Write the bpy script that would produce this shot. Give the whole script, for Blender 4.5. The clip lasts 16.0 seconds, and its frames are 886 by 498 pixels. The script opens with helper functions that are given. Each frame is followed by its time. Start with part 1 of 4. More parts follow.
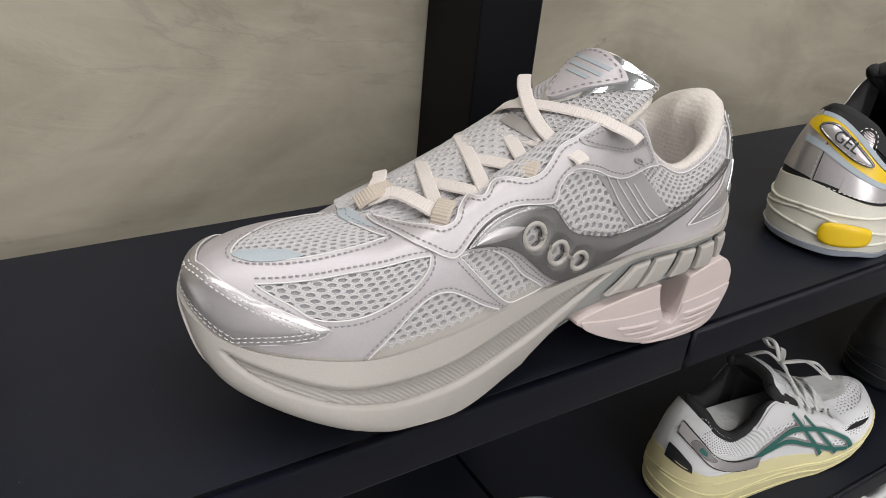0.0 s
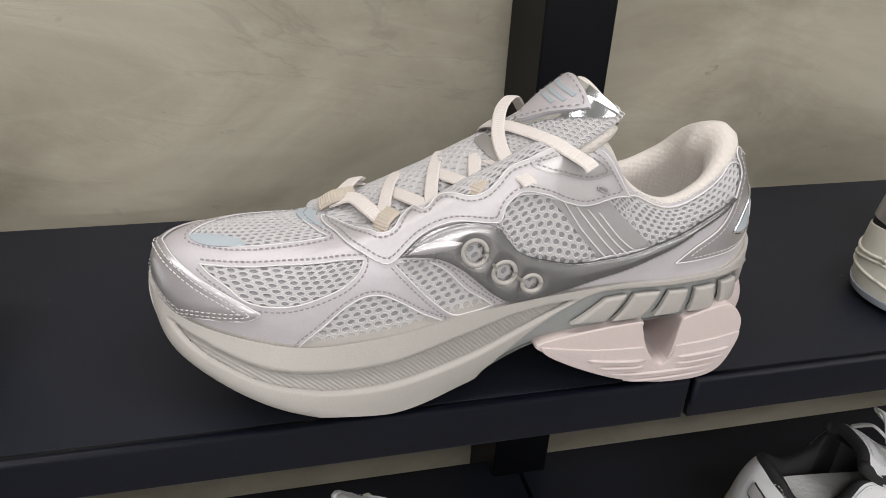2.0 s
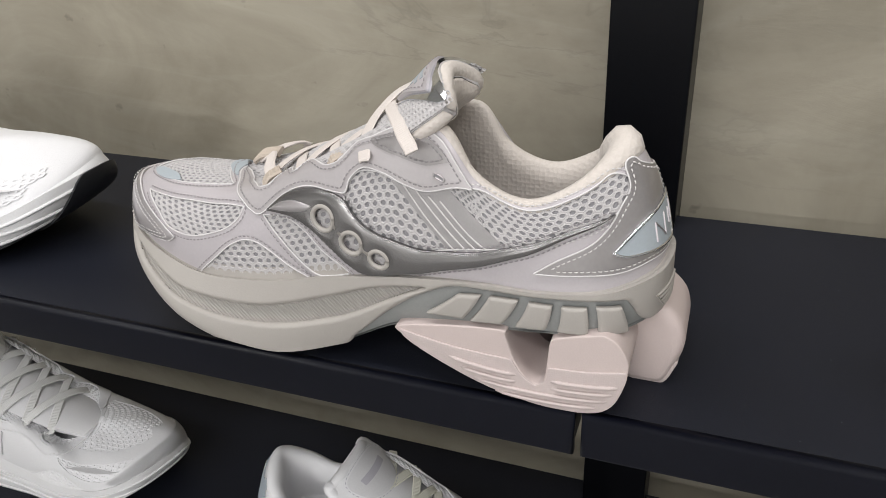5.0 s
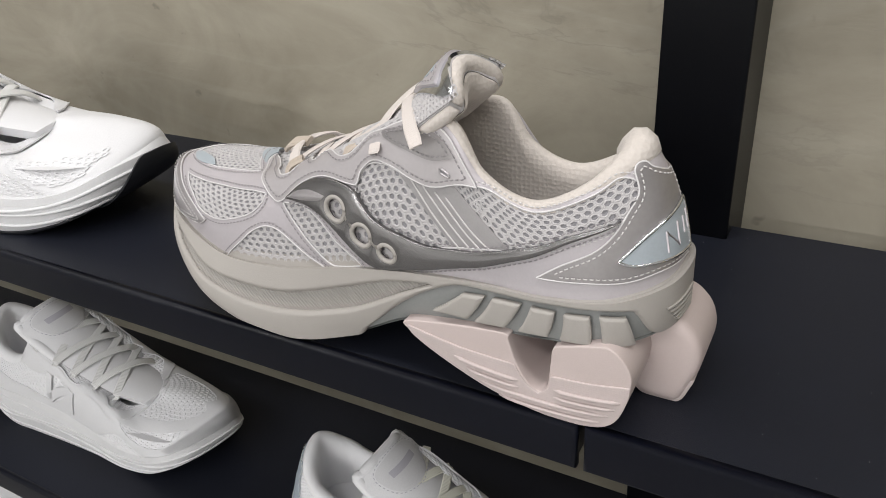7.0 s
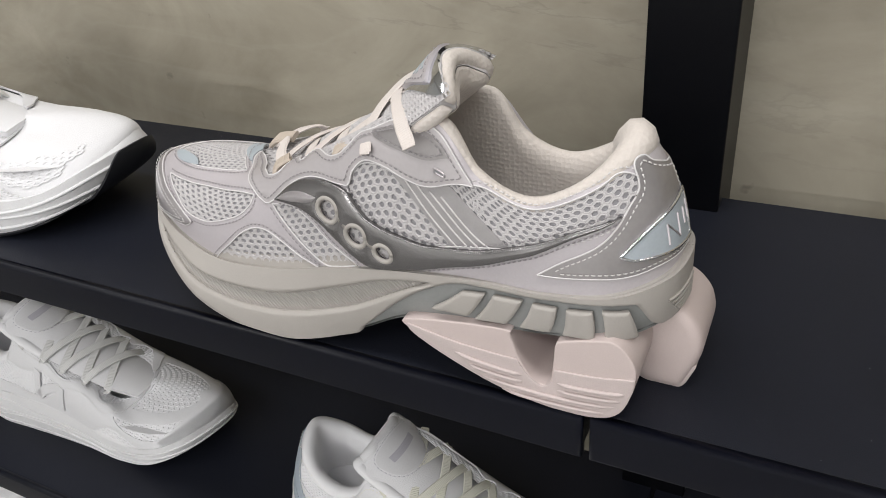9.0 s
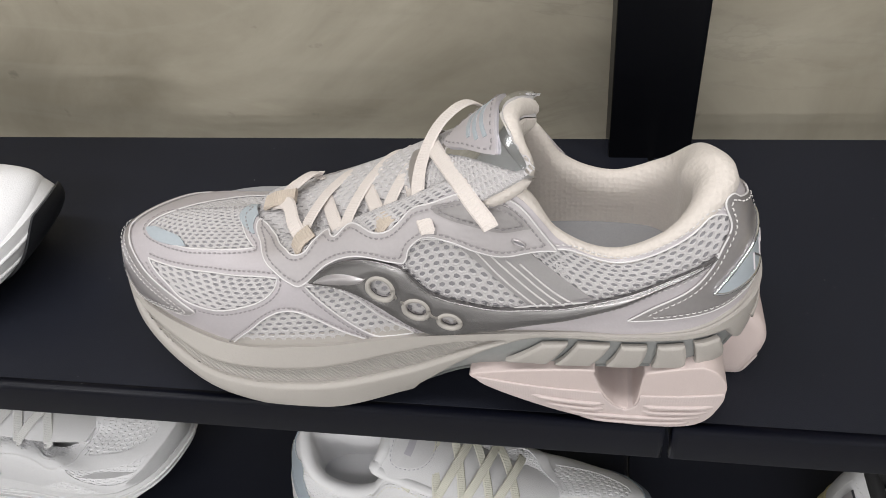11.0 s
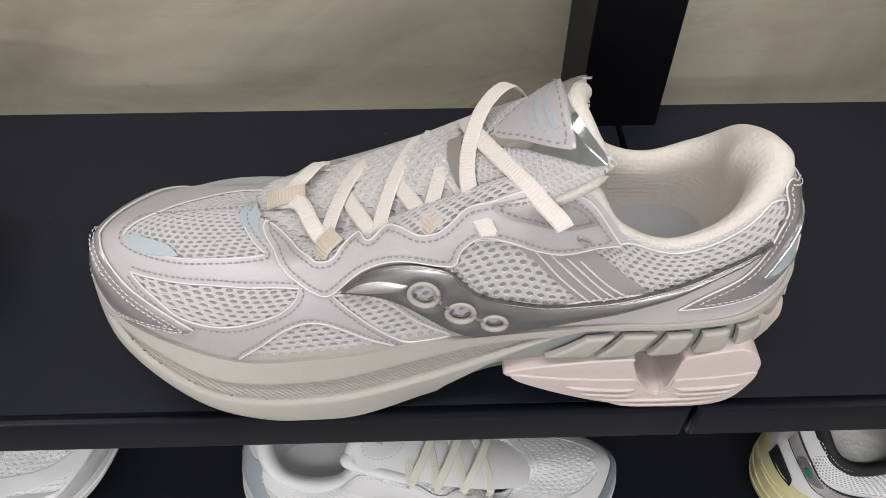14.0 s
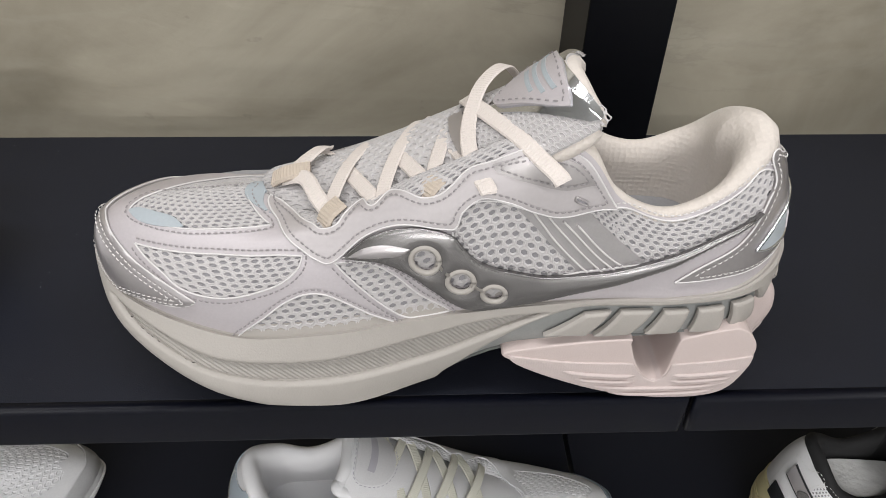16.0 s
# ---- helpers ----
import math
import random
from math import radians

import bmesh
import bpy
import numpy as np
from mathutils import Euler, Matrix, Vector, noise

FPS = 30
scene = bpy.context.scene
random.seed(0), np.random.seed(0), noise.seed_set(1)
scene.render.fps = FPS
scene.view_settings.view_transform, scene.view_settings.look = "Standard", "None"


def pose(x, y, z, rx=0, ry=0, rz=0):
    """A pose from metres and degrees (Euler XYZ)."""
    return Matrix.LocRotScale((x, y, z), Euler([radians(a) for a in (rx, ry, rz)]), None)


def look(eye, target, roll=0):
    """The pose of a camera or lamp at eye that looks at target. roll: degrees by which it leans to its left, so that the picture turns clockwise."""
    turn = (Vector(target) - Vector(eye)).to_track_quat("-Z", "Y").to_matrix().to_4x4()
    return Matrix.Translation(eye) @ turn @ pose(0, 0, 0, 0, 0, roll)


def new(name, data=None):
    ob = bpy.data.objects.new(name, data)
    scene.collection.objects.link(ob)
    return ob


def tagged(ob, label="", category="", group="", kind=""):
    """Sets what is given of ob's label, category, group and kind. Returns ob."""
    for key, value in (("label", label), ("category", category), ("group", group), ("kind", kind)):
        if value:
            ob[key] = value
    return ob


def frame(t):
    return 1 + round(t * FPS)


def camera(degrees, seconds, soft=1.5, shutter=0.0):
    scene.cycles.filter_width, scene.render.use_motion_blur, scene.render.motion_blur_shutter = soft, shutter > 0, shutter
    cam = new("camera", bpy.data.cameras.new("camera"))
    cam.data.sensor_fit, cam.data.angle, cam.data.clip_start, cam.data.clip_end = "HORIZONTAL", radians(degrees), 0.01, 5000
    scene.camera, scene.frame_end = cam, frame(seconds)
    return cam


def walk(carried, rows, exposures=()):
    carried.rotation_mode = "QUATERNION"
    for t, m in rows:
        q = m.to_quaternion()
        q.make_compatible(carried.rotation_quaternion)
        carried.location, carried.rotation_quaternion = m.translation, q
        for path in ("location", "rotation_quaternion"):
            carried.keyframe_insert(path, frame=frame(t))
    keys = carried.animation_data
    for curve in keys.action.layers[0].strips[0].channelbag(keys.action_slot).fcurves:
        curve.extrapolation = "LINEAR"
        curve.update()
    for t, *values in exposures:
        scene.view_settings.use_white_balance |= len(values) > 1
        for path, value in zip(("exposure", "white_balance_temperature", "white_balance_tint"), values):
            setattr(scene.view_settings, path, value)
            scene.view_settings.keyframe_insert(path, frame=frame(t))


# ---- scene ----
cam = camera(60.1, 16.0, soft=0.8)
METRES = 0.74
BASE = pose(-0.3194, -0.213, 1.4314, -28.82, -5.165, -31.514)
ROWS = [
    (0.0, 0.0, 0.0, 0.0, 0.0, 0.0, -0.0),
    (0.5, 0.022, -0.0014, 0.0002, 2.49, 0.03, -0.94),
    (1.0, 0.057, -0.0039, 0.0015, 6.21, 0.15, -2.38),
    (1.5, 0.1054, -0.0, 0.0026, 11.04, 0.18, -4.38),
    (2.0, 0.1641, 0.0045, 0.0062, 16.68, 0.16, -6.78),
    (2.5, 0.2287, 0.0177, 0.01, 22.91, -0.32, -9.32),
    (3.0, 0.2952, 0.0432, 0.0182, 29.36, -1.26, -11.63),
    (3.5, 0.3506, 0.0811, 0.0271, 35.46, -2.41, -13.5),
    (4.0, 0.4018, 0.1171, 0.0411, 41.12, -3.9, -14.84),
    (6.5, 0.4841, 0.2325, 0.0801, 57.87, -9.23, -18.62),
    (7.0, 0.4872, 0.2331, 0.0825, 58.9, -9.67, -19.03),
    (7.5, 0.4884, 0.2344, 0.0822, 59.39, -9.98, -19.3),
    (8.0, 0.4887, 0.2383, 0.0835, 59.42, -10.24, -19.29),
    (10.5, 0.3669, 0.1645, 0.157, 45.16, -17.57, -10.07),
    (11.0, 0.3169, 0.1464, 0.1733, 40.5, -19.31, -9.02),
    (11.5, 0.2767, 0.1304, 0.1786, 36.46, -20.5, -8.89),
    (12.0, 0.2503, 0.1212, 0.1789, 33.25, -21.14, -9.26),
    (12.5, 0.23, 0.1173, 0.1752, 31.1, -21.53, -9.59),
    (13.0, 0.2158, 0.1194, 0.1751, 29.79, -21.79, -9.8),
    (13.5, 0.209, 0.121, 0.174, 29.04, -21.8, -9.95),
    (14.0, 0.2059, 0.1212, 0.1704, 28.61, -21.37, -10.07),
    (14.5, 0.2071, 0.1207, 0.163, 28.35, -20.34, -10.19),
    (15.0, 0.2131, 0.1179, 0.1465, 28.15, -18.53, -10.34),
    (15.5, 0.2205, 0.1072, 0.1274, 27.96, -16.16, -10.51),
    (16.0, 0.2232, 0.0967, 0.1063, 27.66, -13.57, -10.66),
]
walk(cam, [(t, BASE @ pose(METRES * x, METRES * y, METRES * z, 90 + pitch, roll, yaw)) for t, x, y, z, yaw, pitch, roll in ROWS],
     exposures=[(0.0, -0.12), (2.5, -0.04), (4.0, -0.04), (6.5, -0.1), (8.0, -0.1), (10.5, -0.07), (12.0, -0.04), (16.0, -0.05)])

# ---- light: a closed shop with added, unseen ceiling lamps above and behind the camera ----
world = bpy.data.worlds.new("world")
world.use_nodes = True
world.node_tree.nodes["Background"].inputs[0].default_value = (0.9, 0.92, 1.0, 1)
world.node_tree.nodes["Background"].inputs[1].default_value = 0.1
scene.world = world


def area_lamp(name, place, target, sx, sy, watts, colour=(1.0, 0.985, 0.985)):
    data = bpy.data.lights.new(name, "AREA")
    data.shape, data.size, data.size_y, data.energy, data.color = "RECTANGLE", sx, sy, watts, colour
    ob = new(name, data)
    ob.matrix_world = look(place, target)
    return ob


area_lamp("unseen_ceiling_lamp", (-0.15, -0.3, 2.86), (-0.15, -0.28, 0), 2.6, 0.22, 24)
area_lamp("unseen_ceiling_lamp", (-0.15, -1.5, 2.86), (-0.15, -1.45, 0), 2.6, 0.22, 24)
area_lamp("unseen_ceiling_lamp", (-0.15, -3.5, 2.86), (-0.15, -3.45, 0), 2.6, 0.22, 50)
# added far back to brighten the wall strip and shoes below the shelf
area_lamp("unseen_ceiling_lamp", (-0.15, -5.7, 2.86), (-0.15, -5.65, 0), 2.6, 0.22, 210)

# ---- materials ----
def mat(name, colour, rough=0.6, metal=0.0, spread=0.06, grain=300.0, bump=0.15, dist=0.0004, big=6.0, coat=0.0, sheen=0.0, spec=0.5, cells=0.0):
    """A surface with fine grain and large soft variation, in metres of the object."""
    m = bpy.data.materials.new(name)
    m.use_nodes = True
    n, l = m.node_tree.nodes, m.node_tree.links
    p = n["Principled BSDF"]
    co = n.new("ShaderNodeTexCoord")
    fine, wide = n.new("ShaderNodeTexNoise"), n.new("ShaderNodeTexNoise")
    fine.inputs["Scale"].default_value, fine.inputs["Detail"].default_value = grain, 4
    wide.inputs["Scale"].default_value, wide.inputs["Detail"].default_value = big, 3
    for t in (fine, wide):
        l.new(co.outputs["Object"], t.inputs["Vector"])
    add = n.new("ShaderNodeMath")
    add.operation = "ADD"
    l.new(fine.outputs["Fac"], add.inputs[0])
    l.new(wide.outputs["Fac"], add.inputs[1])
    ramp = n.new("ShaderNodeMapRange")
    ramp.inputs["From Min"].default_value, ramp.inputs["From Max"].default_value = 0.6, 1.4
    ramp.inputs["To Min"].default_value, ramp.inputs["To Max"].default_value = 1 - spread, 1 + spread
    l.new(add.outputs[0], ramp.inputs["Value"])
    mul = n.new("ShaderNodeVectorMath")
    mul.operation = "SCALE"
    mul.inputs[0].default_value = colour
    l.new(ramp.outputs[0], mul.inputs["Scale"])
    l.new(mul.outputs[0], p.inputs["Base Color"])
    b = n.new("ShaderNodeBump")
    b.inputs["Strength"].default_value, b.inputs["Distance"].default_value = bump, dist
    height = fine.outputs["Fac"]
    if cells:
        v, j = n.new("ShaderNodeTexVoronoi"), n.new("ShaderNodeMath")
        v.inputs["Scale"].default_value, v.inputs["Randomness"].default_value = cells, 0.35
        l.new(co.outputs["Object"], v.inputs["Vector"])
        j.operation = "MULTIPLY_ADD"
        j.inputs[1].default_value = 2.5
        l.new(v.outputs["Distance"], j.inputs[0])
        l.new(height, j.inputs[2])
        height = j.outputs[0]
    l.new(height, b.inputs["Height"])
    l.new(b.outputs[0], p.inputs["Normal"])
    p.inputs["Roughness"].default_value, p.inputs["Metallic"].default_value = rough, metal
    p.inputs["Coat Weight"].default_value, p.inputs["Coat Roughness"].default_value = coat, 0.15
    p.inputs["Sheen Weight"].default_value = sheen
    p.inputs["Specular IOR Level"].default_value = spec
    return m


black_steel = mat("black powder-coated steel", (0.0120, 0.0136, 0.0205), 0.44, grain=1500, bump=0.5, dist=0.0003, spread=0.3, spec=0.18)
post_steel = mat("matt black steel", (0.003, 0.0033, 0.0046), 0.36, grain=1500, bump=0.3, dist=0.0002, spread=0.2, spec=0.14)
# darker copy of the shelf steel; the lip's shade is put into its colour
shaded_lip_steel = mat("shaded satin navy-black steel", (0.0035, 0.0042, 0.0085), 0.33, grain=1500, bump=0.35, dist=0.0002, spread=0.2, spec=0.18)
plaster = bpy.data.materials.new("grey-beige polished plaster")
dust_mat = mat("pale dust", (0.5, 0.5, 0.5), 0.9)
leather = mat("pale pink-grey synthetic leather", (0.5, 0.469, 0.488), 0.45, 0.2, grain=900, bump=0.1, spread=0.05)
liner_dark = mat("grey mesh backing", (0.28, 0.275, 0.288), 0.8, grain=2000, bump=0.3)
mesh_pale = mat("pale knitted mesh", (0.5, 0.483, 0.485), 0.7, grain=2500, bump=0.4, spread=0.08, sheen=0.2)
silver = mat("silver film", (0.5, 0.475, 0.485), 0.3, 0.7, grain=500, bump=0.05, spread=0.04)
chrome = mat("bright silver film", (0.75, 0.77, 0.8), 0.12, 1.0, grain=60, bump=0.3, dist=0.001, spread=0.03)
foam = mat("cream foam", (0.375, 0.352, 0.326), 0.6, grain=1200, bump=0.3, spread=0.03)
grey_tpu = mat("grey translucent plastic", (0.27, 0.278, 0.272), 0.35, grain=800, bump=0.05)
pink_foam = mat("pale pink foam", (0.55, 0.466, 0.445), 0.6, grain=1500, bump=0.25, spread=0.03)
lace_mat = mat("pale pink woven lace", (0.66, 0.605, 0.57), 0.8, grain=1800, bump=0.6, spread=0.08)
lining = mat("cream padded lining", (0.62, 0.57, 0.525), 0.85, grain=900, bump=0.35, dist=0.0004, spread=0.06, sheen=0.2, cells=430)
blue_grey = mat("pale blue-grey film", (0.38, 0.425, 0.46), 0.4, grain=900, bump=0.1)
heel_silver = mat("dull silver film", (0.37, 0.352, 0.352), 0.33, 0.6, grain=500, bump=0.06, spread=0.06)
satin = mat("grey satin", (0.38, 0.366, 0.368), 0.36, 0.3, grain=1200, bump=0.1)
silver_pink = mat("silvery pink film", (0.49, 0.463, 0.47), 0.46, 0.35, grain=500, bump=0.06, spread=0.05)
silver_dark = mat("moulded silver plastic", (0.25, 0.243, 0.243), 0.26, 0.85, grain=200, bump=0.04, spread=0.03)
cut_edge = mat("white cut leather edge", (0.66, 0.645, 0.645), 0.4, grain=900, bump=0.1)
thread = mat("grey sewing thread", (0.29, 0.274, 0.28), 0.6, grain=3000, bump=0.3)
thread_pale = mat("pale sewing thread", (0.62, 0.6, 0.595), 0.5, grain=3000, bump=0.3)
insole_grey = mat("grey woven insole", (0.3, 0.3, 0.31), 0.8, grain=900, bump=0.6)
webbing = mat("beige webbing", (0.52, 0.45, 0.38), 0.85, grain=1600, bump=0.7, spread=0.1)


def ribbed(name, colour, pitch, rough=0.6):
    """Foam with fine slanted ribs moulded into it."""
    m = mat(name, colour, rough, grain=1200, bump=0.3, spread=0.03)
    n, l = m.node_tree.nodes, m.node_tree.links
    w = n.new("ShaderNodeTexWave")
    w.inputs["Scale"].default_value = 0.314 / pitch
    w.bands_direction = "DIAGONAL"
    b = n.new("ShaderNodeBump")
    b.inputs["Strength"].default_value, b.inputs["Distance"].default_value = 0.65, 0.0004
    l.new(next(k for k in n if k.type == "TEX_COORD").outputs["Object"], w.inputs["Vector"])
    l.new(w.outputs["Fac"], b.inputs["Height"])
    l.new(b.outputs[0], n["Principled BSDF"].inputs["Normal"])
    return m


# darker than the cream foam: the shade inside the groove is in its colour
foam_ribbed_shaded = ribbed("shaded ribbed cream foam", (0.33, 0.312, 0.29), 0.0013)


def make_plaster(m):
    """Trowelled plaster: soft clouds, pale sweeps, a few dark pits and scratches."""
    m.use_nodes = True
    n, l = m.node_tree.nodes, m.node_tree.links
    p, co = n["Principled BSDF"], n.new("ShaderNodeTexCoord")

    def noise_at(scale, detail, stretch=(1, 1, 1), rough=0.5, bend=0.0):
        mp, t = n.new("ShaderNodeMapping"), n.new("ShaderNodeTexNoise")
        mp.inputs["Scale"].default_value = stretch
        t.inputs["Scale"].default_value, t.inputs["Detail"].default_value, t.inputs["Roughness"].default_value, t.inputs["Distortion"].default_value = scale, detail, rough, bend
        l.new(co.outputs["Object"], mp.inputs["Vector"])
        l.new(mp.outputs[0], t.inputs["Vector"])
        return t.outputs["Fac"]

    def ramp(fac, stops):
        r = n.new("ShaderNodeValToRGB")
        while len(r.color_ramp.elements) < len(stops):
            r.color_ramp.elements.new(0.5)
        for e, (pos, c) in zip(r.color_ramp.elements, stops):
            e.position, e.color = pos, (*c, 1)
        l.new(fac, r.inputs[0])
        return r.outputs[0]

    def mix(a, b, fac, mode="MIX"):
        x = n.new("ShaderNodeMix")
        x.data_type, x.blend_type = "RGBA", mode
        for sock, v in ((x.inputs["A"], a), (x.inputs["B"], b), (x.inputs["Factor"], fac)):
            if isinstance(v, float):
                sock.default_value = v
            else:
                l.new(v, sock)
        return x.outputs["Result"]

    clouds = ramp(noise_at(5.0, 6, (1, 1, 1.6), 0.6, 0.8), [(0.28, (0.25, 0.225, 0.172)), (0.5, (0.345, 0.314, 0.247)), (0.72, (0.445, 0.41, 0.33))])
    sweeps = ramp(noise_at(5.0, 4, (0.7, 1, 2.0), 0.55, 1.2), [(0.44, (0, 0, 0)), (0.5, (0.16, 0.16, 0.16)), (0.55, (0, 0, 0))])
    pale = ramp(noise_at(3.0, 2), [(0.0, (0.47, 0.44, 0.365)), (1.0, (0.43, 0.41, 0.34))])
    pits = ramp(noise_at(38.0, 3, (1, 1, 1.3)), [(0.70, (0, 0, 0)), (0.76, (0.55, 0.55, 0.55))])
    dark = ramp(noise_at(2.0, 2), [(0.0, (0.13, 0.12, 0.10)), (1.0, (0.19, 0.18, 0.15))])
    streaks = ramp(noise_at(6.0, 6, (0.6, 1, 1.7), 0.6, 0.9), [(0.48, (0, 0, 0)), (0.5, (0.24, 0.24, 0.24)), (0.515, (0, 0, 0))])
    where = ramp(noise_at(3.2, 3), [(0.47, (0, 0, 0)), (0.62, (1, 1, 1))])
    base = mix(mix(clouds, pale, sweeps), dark, mix(streaks, where, 1.0, "MULTIPLY"))
    l.new(mix(base, dark, pits), p.inputs["Base Color"])
    b = n.new("ShaderNodeBump")
    b.inputs["Strength"].default_value, b.inputs["Distance"].default_value = 0.25, 0.003
    l.new(noise_at(14.0, 6, (0.7, 1, 1.8), 0.6, 1.0), b.inputs["Height"])
    l.new(b.outputs[0], p.inputs["Normal"])
    p.inputs["Roughness"].default_value, p.inputs["Specular IOR Level"].default_value = 0.5, 0.4


make_plaster(plaster)
white_paint = mat("white ceiling paint", (0.6, 0.6, 0.588), 0.8, grain=80, bump=0.1)
floor_grey = mat("grey concrete floor", (0.28, 0.277, 0.27), 0.5, grain=60, bump=0.2, spread=0.12)
toe_rubber = mat("cream-pink rubber", (0.46, 0.42, 0.395), 0.65, grain=1600, bump=0.3, dist=0.0003, spread=0.05, cells=700)
pink_tread = mat("pale pink textured rubber", (0.53, 0.455, 0.44), 0.65, grain=1600, bump=0.2, dist=0.0002, spread=0.05, cells=900)


# ---- meshes ----
def mesh_part(name, verts, faces, material, parent=None, label="", smooth=True):
    me = bpy.data.meshes.new(name)
    me.from_pydata([tuple(map(float, v)) for v in verts], [], [tuple(map(int, q)) for q in faces])
    me.materials.append(material)
    if smooth:
        me.polygons.foreach_set("use_smooth", [True] * len(me.polygons))
    me.update()
    ob = new(name, me)
    ob.parent = parent
    return tagged(ob, label)


def part(name, bm, material, parent=None, label="", smooth=False):
    me = bpy.data.meshes.new(name)
    bmesh.ops.recalc_face_normals(bm, faces=bm.faces[:])
    bm.to_mesh(me)
    bm.free()
    me.materials.append(material)
    if smooth:
        me.polygons.foreach_set("use_smooth", [True] * len(me.polygons))
    ob = new(name, me)
    ob.parent = parent
    return tagged(ob, label)


def block(x0, x1, y0, y1, z0, z1, bevel=0.0, segments=2):
    bm = bmesh.new()
    bmesh.ops.create_cube(bm, size=1)
    for v in bm.verts:
        v.co = Vector((x0 + (v.co.x + 0.5) * (x1 - x0), y0 + (v.co.y + 0.5) * (y1 - y0), z0 + (v.co.z + 0.5) * (z1 - z0)))
    if bevel:
        bmesh.ops.bevel(bm, geom=bm.edges[:], offset=bevel, segments=segments, affect="EDGES", profile=0.5)
    return bm


# ---- wall, post, shelves ----
WALL_Y, SHELF_BACK, SHELF_Z, DROP = 0.267, 0.22, 1.2, 0.264
tagged(part("wall_north", block(-3, 3, WALL_Y, WALL_Y + 0.1, 0, 2.9), plaster), "grey-beige polished plaster wall behind the shelves", "wall", kind="structure")
# unseen room shell, added to close the place and bounce light onto the shelves
tagged(part("wall_south", block(-3, 3, -7.1, -7, 0, 2.9), white_paint), "unseen white painted wall, added to close the room", "wall", kind="structure")
tagged(part("wall_west", block(-3.1, -3, -7, WALL_Y + 0.1, 0, 2.9), white_paint), "unseen white painted side wall, added to close the room", "wall", kind="structure")
tagged(part("wall_east", block(3, 3.1, -7, WALL_Y + 0.1, 0, 2.9), white_paint), "unseen white painted side wall, added to close the room", "wall", kind="structure")
tagged(part("ceiling", block(-3.1, 3.1, -7.1, WALL_Y + 0.1, 2.9, 3.0), white_paint), "unseen white ceiling, added to close the room", "ceiling", kind="structure")
tagged(part("floor", block(-3.1, 3.1, -7.1, WALL_Y + 0.1, -0.1, 0), floor_grey), "unseen pale grey concrete floor, added to close the room", "floor", kind="structure")
post = tagged(part("shelf_post", block(-0.0264, 0.0236, 0.2, WALL_Y - 0.0005, 0, 2.9, 0.0012), post_steel), "black steel post fixed against the plaster wall", "post", kind="structure")


def shelf(x0, x1, z):
    s = tagged(new("shelf"), "black powder-coated steel shelf with a rounded front edge", "shelf", "wall shelves")
    s.location = (x0, 0, z)
    part("shelf_board", block(0.0003, x1 - x0 - 0.0003, 0.0055, SHELF_BACK, -0.0205, 0, 0.0003, 1), black_steel, s)
    lip = block(0, x1 - x0, 0, 0.0056, -0.0258, 0, 0)
    edges = [e for e in lip.edges if all(v.co.y < 0.001 for v in e.verts)]
    bmesh.ops.bevel(lip, geom=edges, offset=0.0028, segments=5, affect="EDGES", profile=0.5)
    part("front_lip", lip, shaded_lip_steel, s, smooth=True)
    part("back_rail", block(0.02, x1 - x0 - 0.02, SHELF_BACK - 0.012, SHELF_BACK - 0.002, -0.034, -0.0207, 0.001), black_steel, s)
    return s


for k in range(3):
    shelf(-1.2, -0.0016, SHELF_Z - k * DROP)
    shelf(0.0016, 1.2, SHELF_Z - k * DROP)


# ---- shoe surfaces: a band between a lower and an upper closed loop ----
def loop_curve(keys, theta):
    """A closed smooth curve through keys (theta, x, y, z, ...) sampled at theta (0 to 1)."""
    k = np.array(keys, float)
    t, p = k[:, 0], k[:, 1:]
    n = len(t)
    tt = np.concatenate([[t[-1] - 1], t, [t[0] + 1, t[1] + 1]])
    pp = np.concatenate([p[-1:], p, p[:2]])
    sl = np.zeros_like(p)
    for i in range(n):
        a, b, c = i, i + 1, i + 2
        h0, h1 = tt[b] - tt[a], tt[c] - tt[b]
        sl[i] = ((pp[b] - pp[a]) / h0 * h1 + (pp[c] - pp[b]) / h1 * h0) / (h0 + h1)
    sl = np.concatenate([sl, sl[:1]])
    te, pe = np.concatenate([t, [t[0] + 1]]), np.concatenate([p, p[:1]])
    th = t[0] + (np.asarray(theta, float) - t[0]) % 1.0
    i = np.clip(np.searchsorted(te, th, side="right") - 1, 0, n - 1)
    h = (te[i + 1] - te[i])[..., None]
    u = ((th - te[i]) / (te[i + 1] - te[i]))[..., None]
    return ((2 * u**3 - 3 * u**2 + 1) * pe[i] + (u**3 - 2 * u**2 + u) * h * sl[i] + (-2 * u**3 + 3 * u**2) * pe[i + 1] + (u**3 - u**2) * h * sl[i + 1])


